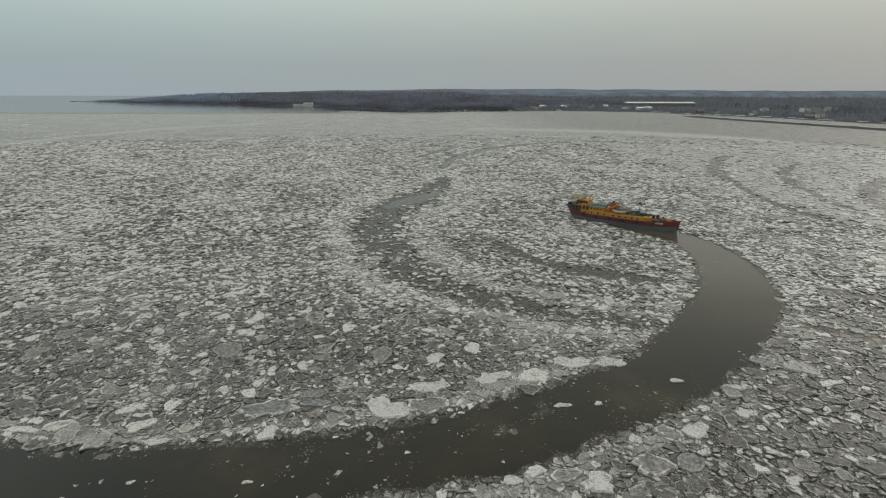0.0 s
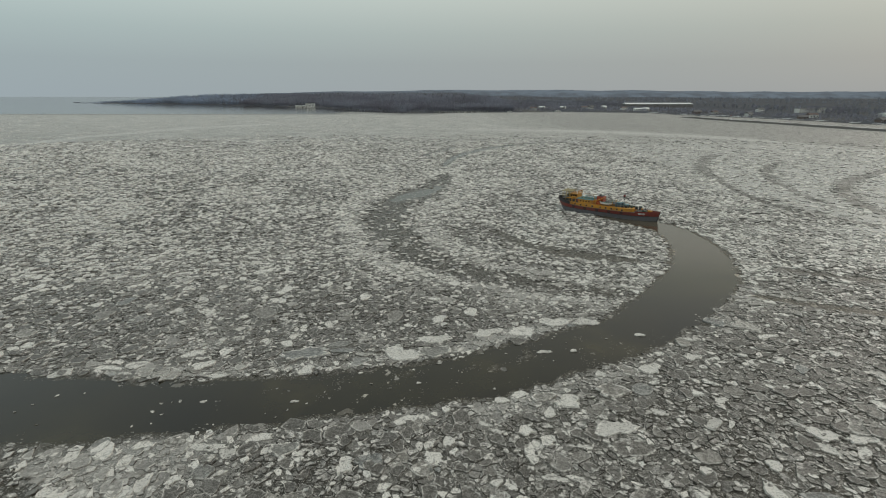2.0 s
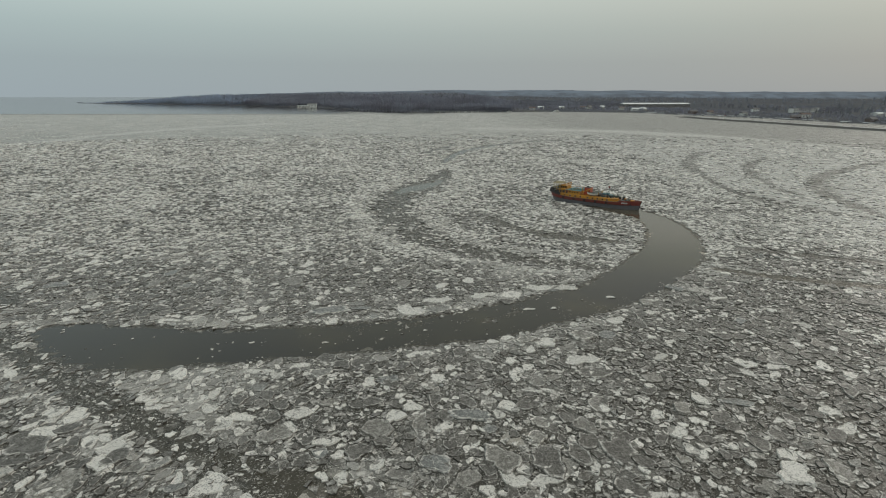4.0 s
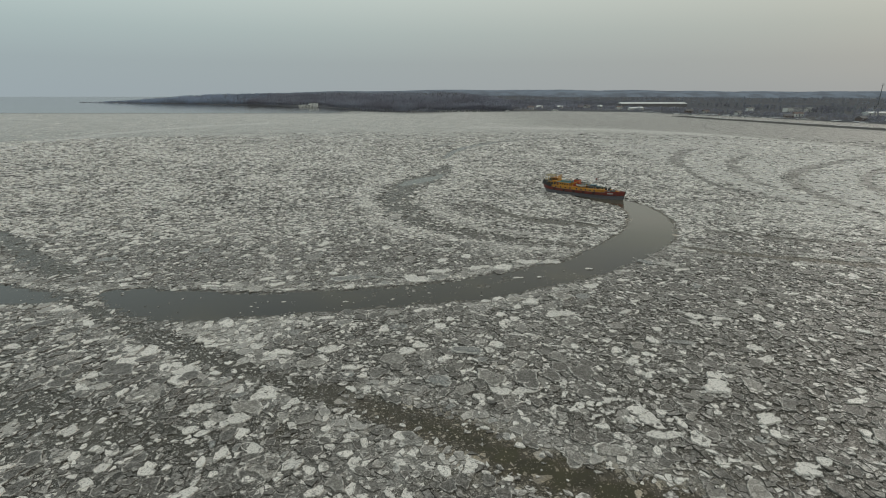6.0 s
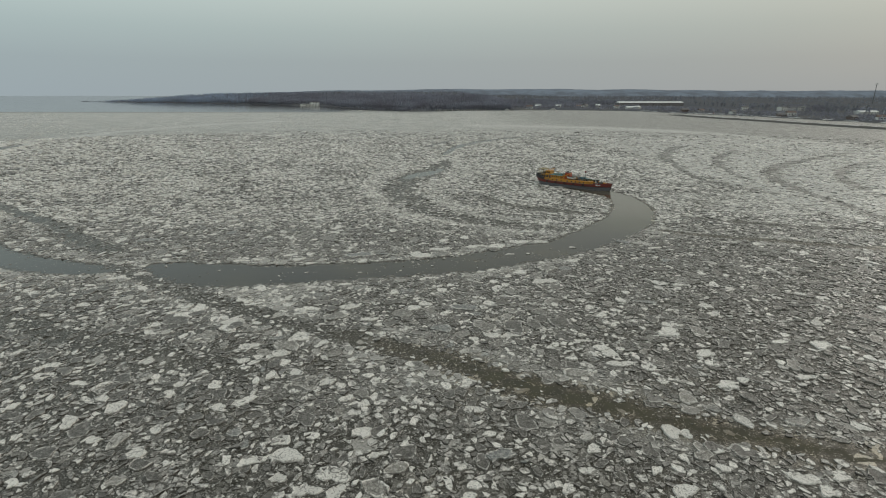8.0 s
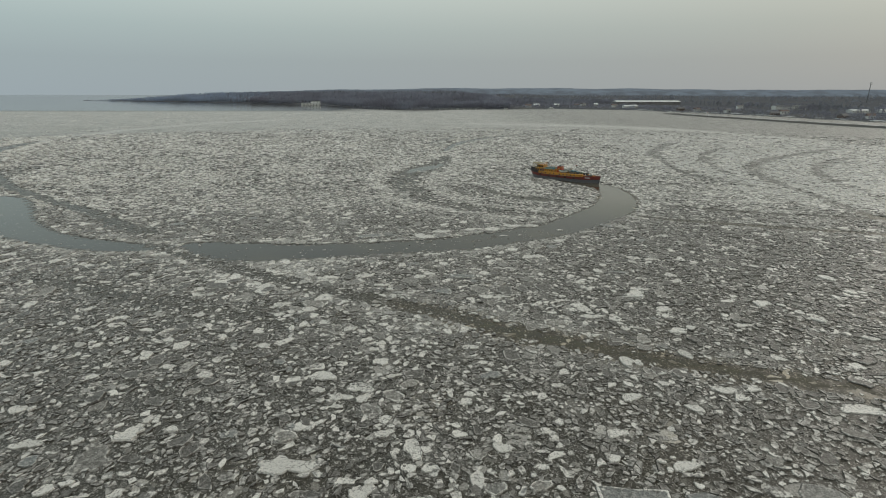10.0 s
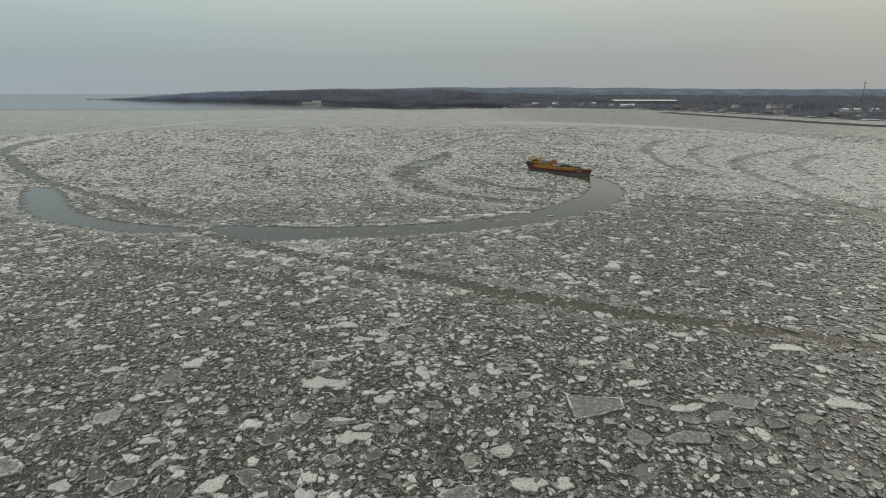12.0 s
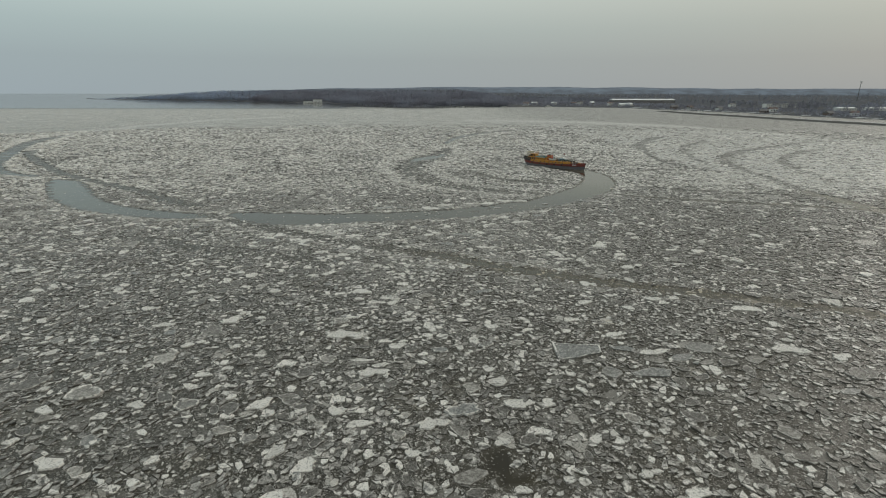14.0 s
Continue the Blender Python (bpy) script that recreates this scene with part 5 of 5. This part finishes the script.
# distant wooded ridge
rx = np.arange(-2700, 5000, 40).astype(float)
crest = 44 + 16 * smooth(-1500, 200, rx) - 12 * smooth(900, 2900, rx) - 62 * smooth(-1100, -2700, rx) + 3 * wobble(rx, rx * 0.2, 900, 51) + 1.5 * wobble(rx, rx * 0.1, 160, 52)
rows = []
for back, share in ((0, 0.0), (120, 0.62), (300, 0.9), (520, 1.0), (700, 0.55)):
    rows.append(np.stack([rx, np.full(len(rx), 4000.0) + back, np.maximum(crest * share, -1)], 1))
v = np.vstack(rows)
n1 = len(rx)
q = (np.arange(4)[:, None] * n1 + np.arange(n1 - 1)[None, :]).ravel()
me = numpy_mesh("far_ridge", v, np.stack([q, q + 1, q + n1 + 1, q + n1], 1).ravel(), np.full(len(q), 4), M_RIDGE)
tagged(new("backdrop", me), "wooded ridge on the horizon, coloured blue-grey for haze", "hills", kind="structure")


# ---- woods: bare trees of trunk, limbs and twig clumps ----
TR = random.Random(5)


def tree_template(high, wide, clumps, cone=False):
    """Vertices and triangles of one tree of unit place: tapered trunk, limbs, uneven clumps of twigs."""
    v, f = [], []

    def stick(a, b, r0, r1):
        k = len(v)
        for p, r in ((a, r0), (b, r1)):
            for j in range(3):
                t = j * 2.094
                v.append((p[0] + r * math.cos(t), p[1] + r * math.sin(t), p[2]))
        for j in range(3):
            m = (j + 1) % 3
            f.append((k + j, k + m, k + 3 + m))
            f.append((k + j, k + 3 + m, k + 3 + j))

    def clump(c, sx, sz):
        k = len(v)
        tw = TR.uniform(0, 6.28)
        for j in range(4):
            t = tw + j * 1.571
            s = sx * TR.uniform(0.6, 1.25)
            v.append((c[0] + s * math.cos(t), c[1] + s * math.sin(t), c[2] - TR.uniform(0.1, 0.9) * sz))
        v.append((c[0], c[1], c[2] + sz * TR.uniform(0.8, 1.3)))
        for j in range(4):
            m = (j + 1) % 4
            f.append((k + j, k + m, k + 4))

    stick((0, 0, -0.5), (0, 0, high * 0.72), 0.022 * high, 0.006 * high)
    for i in range(clumps):
        h = TR.uniform(0.22, 0.94)
        a = TR.uniform(0, 6.28)
        r = wide * (TR.uniform(0.15, 0.5) * (1.05 - h) * 1.6 if cone else TR.uniform(0.1, 0.5) * math.sin(min(1.0, (h - 0.2) * 1.25) * math.pi) + 0.05)
        c = (r * math.cos(a), r * math.sin(a), high * h)
        if i < 4:
            stick((0, 0, high * (h - 0.18)), c, 0.008 * high, 0.003 * high)
        clump(c, wide * TR.uniform(0.11, 0.22), high * TR.uniform(0.05, 0.11))
    return np.array(v), np.array(f)


KINDS = [tree_template(1.0, 0.62, 15) for _ in range(6)] + [tree_template(1.0, 0.40, 13) for _ in range(3)]
CONES = [tree_template(1.0, 0.42, 11, True) for _ in range(3)]


def wood(name, spots, kinds, material, label, category):
    vs, fs, n = [], [], 0
    for x, y, z, h in spots:
        tv, tf = TR.choice(kinds)
        a = TR.uniform(0, 6.28)
        w = h * TR.uniform(0.85, 1.25)
        r = np.array([[math.cos(a), -math.sin(a)], [math.sin(a), math.cos(a)]])
        p = tv.copy()
        p[:, :2] = p[:, :2] @ r.T * w + (x, y)
        p[:, 2] = p[:, 2] * h + z
        vs.append(p)
        fs.append(tf + n)
        n += len(p)
    me = numpy_mesh(name, np.vstack(vs), np.vstack(fs).ravel(), np.full(sum(len(f) for f in fs), 3), material)
    return tagged(new(name, me), label, category, kind="stuff")


def spots_on_bank(count, x0, x1, d0, d1, h0, h1, power=1.0, keep=None):
    out = []
    while len(out) < count:
        x = TR.uniform(x0, x1)
        d = d0 + (d1 - d0) * TR.random() ** power
        y = shore_y(x) + d
        if abs(x) > 0.93 * (y + 120):
            continue
        if keep and not keep(x, y, d):
            continue
        out.append((x, y, float(bank_height(np.float64(x), np.float64(d))) - 0.3, TR.uniform(h0, h1)))
    return out


HOLLOW = lambda x, y, d: (math.sin(x * 0.021) + math.sin(x * 0.057 + 1) + 1.2 > TR.uniform(-0.6, 1.2) or d > 60) and not (-0.295 < x / y < -0.235 and d < 70)
BEHIND = lambda x, y, d: y > 1425 or x > 690 or x < 440
wood("riverside_wood", spots_on_bank(3000, -760, 170, 6, 420, 11, 19, 1.6, HOLLOW), KINDS, M_TREE, "bare brown riverside wood on the far bank, haze in its colour", "woods")
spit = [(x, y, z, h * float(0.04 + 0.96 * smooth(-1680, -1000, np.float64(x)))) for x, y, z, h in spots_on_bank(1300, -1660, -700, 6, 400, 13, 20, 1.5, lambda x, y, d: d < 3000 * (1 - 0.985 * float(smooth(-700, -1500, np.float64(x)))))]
wood("spit_wood", spit, KINDS, M_SPIT, "bare wood along a long low spit, blued for haze", "woods")
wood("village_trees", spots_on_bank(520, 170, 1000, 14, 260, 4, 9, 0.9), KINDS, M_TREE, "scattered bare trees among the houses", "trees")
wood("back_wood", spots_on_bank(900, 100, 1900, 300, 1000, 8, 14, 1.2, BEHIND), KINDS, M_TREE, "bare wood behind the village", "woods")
wood("pine_wood", spots_on_bank(480, 250, 1900, 420, 1000, 10, 15, 1, BEHIND), CONES, M_PINE, "dark pine wood behind the village, lightened for haze", "woods")
FAR_KINDS = [tree_template(1.0, 0.8, 5) for _ in range(6)]
wood("misty_wood", spots_on_bank(3200, -1500, 3600, 380, 2700, 10, 15, 1.25, lambda x, y, d: (y > 1425 or x > 900 or x < 440) and x > -0.62 * y), FAR_KINDS, M_MIST_TINT, "bare woods rolling back to the ridge, mist put into their colour", "woods")
SCRUB = [tree_template(1.0, 1.1, 5) for _ in range(5)]
wood("scrub", spots_on_bank(2600, -60, 1300, 8, 420, 2.5, 6, 0.9), SCRUB, M_TREE, "low brown scrub and hedges on the bank, tinted for haze", "scrub")
flooded = [(TR.gauss(c, 11), shore_y(c) - TR.uniform(4, 34), -0.2, TR.uniform(5, 10)) for c in (-178, -140, -100, -92) for _ in range(20)]
wood("flooded_willows", flooded, KINDS, M_TREE, "dark willow bushes standing in the flooded edge", "bushes")


# ---- buildings on the far bank ----
def ground_at(x, y):
    return float(bank_height(np.float64(x), np.float64(max(0.0, y - shore_y(x)))))


def gable(w, d, h, over=0.5):
    bm = bmesh.new()
    a, b = w / 2 + over, d / 2 + over
    lo = [bm.verts.new((sx * a, sy * b, -0.15)) for sx, sy in ((-1, -1), (1, -1), (1, 1), (-1, 1))]
    r0, r1 = bm.verts.new((-a, 0, h)), bm.verts.new((a, 0, h))
    for f in ((lo[0], lo[1], r1, r0), (lo[2], lo[3], r0, r1), (lo[1], lo[2], r1), (lo[3], lo[0], r0), (lo[3], lo[2], lo[1], lo[0])):
        bm.faces.new(f)
    return bm


def building(x, y, w, d, h, roof_h, wall_m, roof_m, label, turn=0.0, floors=1, per_floor=4, group="", name="house", category="house"):
    z = ground_at(x, y) - 0.3
    t = thing(name, label, category, Matrix.Translation((x, y, z)) @ Matrix.Rotation(radians(turn), 4, 'Z'), group)
    part("wall", box(0, 0, h / 2, w, d, h, 0.05), wall_m, t)
    if roof_h > 0:
        rf = part("roof", gable(w, d, roof_h), roof_m, t, m=Matrix.Translation((0, 0, h)))
        part("chimney", box(w * 0.2, d * 0.12, roof_h * 0.75, 0.7, 0.7, 2.0, 0.04), M_BRICK, rf)
    else:
        part("roof", box(0, 0, h + 0.25, w + 0.8, d + 0.8, 0.5, 0.05), roof_m, t)
    for k in range(floors):
        zc = h * (k + 0.55) / floors
        for i in range(per_floor):
            xc = -w / 2 + w * (i + 0.5) / per_floor
            wd = min(1.6, w / per_floor * 0.5)
            win = part("window", box(xc, -d / 2 - 0.02, zc, wd + 0.3, 0.12, min(1.7, h / floors * 0.5) + 0.3, 0.02), M_WHITE, t)
            part("pane", box(xc, -d / 2 - 0.07, zc, wd, 0.1, min(1.7, h / floors * 0.5)), M_GLASS, win)
    part("door", box(w * 0.1, -d / 2 - 0.03, 1.1, 1.1, 0.14, 2.2, 0.02), M_DARK, t)
    return t


building(572, 1400, 178, 34, 9.0, 3.0, M_ROOF, M_METALROOF, "long white-roofed factory hall above the bank", 0, 1, 16, name="factory_hall", category="hall")
building(447, 1186, 24, 14, 4.2, 2.4, M_WHITE, M_METALROOF, "small white boathouse near the water", 0, 1, 5, name="boathouse", category="boathouse")
building(708, 1005, 46, 16, 8.6, 0, M_PLASTER, M_ROOF, "pale three-storey block with rows of windows", 0, 3, 11, name="apartment_block", category="building")
building(740, 1004, 13, 15, 10.0, 0, M_WHITE, M_ROOF, "white stair tower beside the pale block", 0, 3, 2, name="white_tower", category="building")
building(741, 852, 34, 15, 5.2, 1.6, M_PLASTER, M_METALROOF, "low pale warehouse with a snowy roof", 4, 1, 7, name="warehouse", category="warehouse")
building(800, 856, 38, 16, 5.2, 1.6, M_WHITE, M_METALROOF, "low white warehouse with a snowy roof", 4, 1, 7, name="warehouse", category="warehouse")
building(644, 1056, 13, 9, 6.5, 2.0, M_WHITE, M_ROOF, "white two-storey house with grey roof", 0, 2, 3)
building(-388, 1524, 26, 14, 12.0, 0, M_WHITE, M_ROOF, "white riverside hotel block", 8, 3, 6, name="riverside_hotel", category="building")
building(-412, 1516, 34, 16, 6.0, 0, M_PLASTER, M_METALROOF, "low pale wing beside the hotel", 8, 2, 8, name="hotel_wing", category="building")
WALLS, ROOFS = (M_PLASTER, M_WHITE, M_BRICK, M_PLASTER), (M_ROOF, M_REDROOF, M_ROOF, M_METALROOF)
TINT = ("pale plastered house with a grey roof", "white house with a red tiled roof", "brick house with a grey roof", "pale house with a snow-covered roof")
HR = random.Random(23)
for x, d in ((500, 60), (528, 90), (552, 70), (578, 60), (598, 130), (620, 80), (640, 110), (668, 150), (668, 60), (690, 210), (705, 90), (730, 160), (760, 250), (775, 170),
             (300, 120), (355, 150), (372, 160), (396, 140), (160, 110), (172, 150), (215, 60), (250, 130), (430, 110), (462, 150), (825, 330), (850, 420)):
    k = HR.randrange(4)
    building(x, shore_y(x) + d, HR.uniform(9, 15), HR.uniform(8, 11), HR.uniform(3.4, 6.0), HR.uniform(2.2, 3.6), WALLS[k], ROOFS[k], TINT[k], HR.uniform(-25, 25), 1, 3, "village houses")

# radio mast
mx, my = 1120.0, 1310.0
mz = ground_at(mx, my) - 0.5
mast_t = thing("radio_mast", "tall thin grey radio mast above the village", "mast", Matrix.Translation((mx, my, mz)))
part("shaft", rod((0, 0, 0), (0, 0, 52), 1.1, 0.6, 12), M_STEEL, mast_t)
part("platform", rod((0, 0, 48), (0, 0, 48.6), 2.4, 2.4, 14), M_STEEL, mast_t)
for k in range(6):
    a = k * 1.047
    part("aerial", box(2.3 * math.cos(a), 2.3 * math.sin(a), 51.2, 0.5, 0.5, 4.4, 0.06), M_PLASTER, mast_t)

# stone mole in front of the village, with a snowy path on top
mole = spline([(424, 915), (432, 870), (444, 795), (468, 716), (488, 632), (508, 565), (530, 504), (566, 380), (640, 180)], 12)
bm, bp = bmesh.new(), bmesh.new()
prev = pp = None
for i, p in enumerate(mole):
    d = mole[min(i + 1, len(mole) - 1)] - mole[max(i - 1, 0)]
    nrm = np.array([-d[1], d[0]]) / np.hypot(*d)
    jog = 0.5 * math.sin(i * 2.3)
    hh = 2.3 * min(1, 0.35 + i * 0.3)
    ring_ = [bm.verts.new((p[0] + nrm[0] * o, p[1] + nrm[1] * o, z)) for o, z in ((7.5 + jog, -0.4), (3.4, hh), (-3.4, hh), (-7.5 - jog, -0.4))]
    top_ = [bp.verts.new((p[0] + nrm[0] * o, p[1] + nrm[1] * o, hh + 0.06)) for o in (2.6 + jog, -2.2 + jog * 0.7)]
    if prev:
        for j in range(3):
            bm.faces.new((prev[j], ring_[j], ring_[j + 1], prev[j + 1]))
        if i % 5 != 3:
            bp.faces.new((pp[0], top_[0], top_[1], pp[1]))
    prev, pp = ring_, top_
mole_ob = tagged(part("breakwater", bm, M_STONE), "dark rubble mole with a snowy top", "breakwater", kind="structure")
part("snowy_path", bp, M_SNOW, mole_ob, "trodden snow on the mole")
lamp = thing("mole_beacon", "small pale beacon post on the mole", "beacon", Matrix.Translation((444, 795, 2.3)))
part("post", rod((0, 0, 0), (0, 0, 5.0), 0.45, 0.35), M_WHITE, lamp)
part("lantern", rod((0, 0, 5.0), (0, 0, 6.2), 0.6, 0.5), M_ORANGERED, lamp)

# snow lying along the bank
places = []
for _ in range(70):
    x = TR.uniform(440, 690)
    d = TR.uniform(3, 28)
    places.append((x, shore_y(x) + d, TR.uniform(3, 9)))
pl = np.array(places)
v, f, sz, r, c, t = floe_arrays(pl, 9, 0.3, 0.3, False, 0, 0, 0.3)
v[:, 2] = v[:, 2] * 0.6 + np.repeat(bank_height(pl[:, 0], pl[:, 1] - np.interp(pl[:, 0], SHORE_X, SHORE_Y)), 18) + 0.05
tagged(new("snow_patches", numpy_mesh("snow_patches", v, f, sz, M_SNOW)), "patches of old snow along the bank", "snow", kind="stuff")

# small harbour at the edge of the wood: a jetty, mooring posts and laid-up boats
jet = thing("jetty", "long low wooden jetty with white mooring posts", "jetty", Matrix.Translation((38, 1136, 0)))
part("walkway", box(0, 0, 0.7, 118, 2.2, 0.25, 0.03), M_DECK, jet)
for i in range(24):
    part("mooring_post", rod((-57 + 5 * i, -1.3, -0.5), (-57 + 5 * i, -1.3, 3.2 + 0.6 * math.sin(i * 1.7)), 0.42, 0.38), M_WHITE, jet)


def moored_boat(x, y, turn, s):
    b = thing("moored_boat", "small white cabin boat laid up at the jetty", "boat", Matrix.Translation((x, y, 0)) @ Matrix.Rotation(radians(turn), 4, 'Z'), "boats at the jetty")
    bm = bmesh.new()
    prev = None
    for i in range(11):
        u = -1 + i / 5
        w = 1.2 * s * (1 - max(0, u) ** 2.2) + 0.03
        ring_ = [bm.verts.new((3.8 * s * u, k * w * q, z * s)) for k, q, z in ((-1, 1, 1.1), (-1, 0.85, 0.1), (0, 0, -0.35), (1, 0.85, 0.1), (1, 1, 1.1))]
        if prev:
            for j in range(4):
                bm.faces.new((prev[j], ring_[j], ring_[j + 1], prev[j + 1]))
            bm.faces.new((prev[4], ring_[4], ring_[0], prev[0]))
        prev = ring_
    part("hull", bm, M_WHITE, b)
    cb = part("cabin", box(-0.4 * s, 0, 1.5 * s, 3.0 * s, 1.7 * s, 0.9 * s, 0.12), M_WHITE, b)
    part("cabin_window", box(-0.4 * s, -0.87 * s, 1.6 * s, 2.2 * s, 0.05, 0.35 * s), M_GLASS, cb)


for i in range(7):
    moored_boat(-8 + 14 * i, 1131 - (i % 2) * 2, 80 + 7 * math.sin(i), 1.2 + 0.2 * math.sin(i * 2.1))
moored_boat(262, 1188, 10, 1.9)
moored_boat(150, 1172, -15, 1.4)


# ---- the largest floes, one by one ----
def floe_shapes(count, corners, rough, thick, tone, rim=1.0, slim=0.6):
    out = []
    for i in range(count):
        v, f, sz, r, c, t = floe_arrays(np.array([[0.0, 0.0, 1.0]]), corners, rough, thick, True, slim=slim, tone=tone(i))
        out.append(floe_mesh("floe", [(v, f, sz, np.where(r > 0, r * rim, r), c, t)]))
    return out


SHAPES = floe_shapes(24, 16, 0.32, 0.22, lambda i: 0.72 * ((i + 0.5) / 24) ** 1.5)
SNOW_SHAPES = floe_shapes(8, 20, 0.40, 0.30, lambda i: 0.80 + 0.025 * i, 1.3, 0.9)
RING_SHAPES = floe_shapes(5, 18, 0.34, 0.34, lambda i: 0.40 + 0.05 * i, 2.2, 0.9)
GLASS_SHAPES = floe_shapes(6, 8, 0.24, 0.14, lambda i: 0.33 + 0.025 * i, 0.5, 0.9)


def lone_floe(mesh, x, y, a, b, label="", turn=None):
    ob = new("floe", mesh)
    ob.parent = ice_field
    turn = RNG.uniform(0, 6.28) if turn is None else turn
    ob.matrix_basis = Matrix.Translation((x, y, 0)) @ Matrix.Rotation(turn, 4, 'Z') @ Matrix.Diagonal((a, b, min(1.0, 0.3 + 0.45 * b), 1))
    if label:
        ob["label"] = label
    return ob


def glass_slab(long, broad, narrow):
    """A flat slab that narrows to one end, with a raised frosted rim all round."""
    n = 22
    u = np.linspace(0, 1, n // 2)
    upper = np.stack([u * long, broad / 2 - (broad - narrow) * 0.22 * u + 0.10 * np.sin(u * 9)], 1)
    lower = np.stack([u * long * 0.96, -broad / 2 + (broad - narrow) * 0.78 * u ** 1.15 + 0.12 * np.sin(u * 11)], 1)
    o = np.vstack([lower, upper[::-1]])
    mid = o.mean(0)
    rings, rim = [], []
    for k, z, w in ((1.02, -0.06, -1.0), (1.0, 0.20, 2.0), (0.95, 0.22, 2.0), (0.90, 0.12, 0.0)):
        rings.append(np.column_stack([mid + (o - mid) * k, np.full(n, z)]))
        rim.append(np.full(n, w))
    j = np.arange(n)
    k = (j + 1) % n
    faces = [np.stack([s * n + j, s * n + k, (s + 1) * n + k, (s + 1) * n + j], 1).ravel() for s in range(3)] + [3 * n + j]
    return floe_mesh("floe", [(np.vstack(rings), np.concatenate(faces), np.array([4] * (3 * n) + [n]), np.concatenate(rim), np.zeros(4 * n), np.full(4 * n, 0.43))])


for i, k in enumerate(own):
    lone_floe(SHAPES[(i * 7) % 24], big[k][0], big[k][1], big[k][2], big[k][2])
for i, f in enumerate(SNOWY):
    lone_floe(SNOW_SHAPES[(i * 3) % 8], *f, "snow-crusted white floe with ragged rim", 0.25 * math.sin(i * 2.7))
for i, f in enumerate(RINGED):
    lone_floe(RING_SHAPES[i % 5], *f, "grey floe with a raised white rim", 0.2 * math.sin(i * 1.9))
for i, f in enumerate(GLASSY):
    lone_floe(GLASS_SHAPES[i % 6], *f, "flat glassy grey ice slab", 0.25 * math.sin(i * 2.3))
great = new("floe", glass_slab(SLAB[2], SLAB[3], SLAB[4]))
great.parent = ice_field
great.matrix_basis = Matrix.Translation((SLAB[0], SLAB[1], 0))
great["label"] = "great glassy slab edged with white frost"
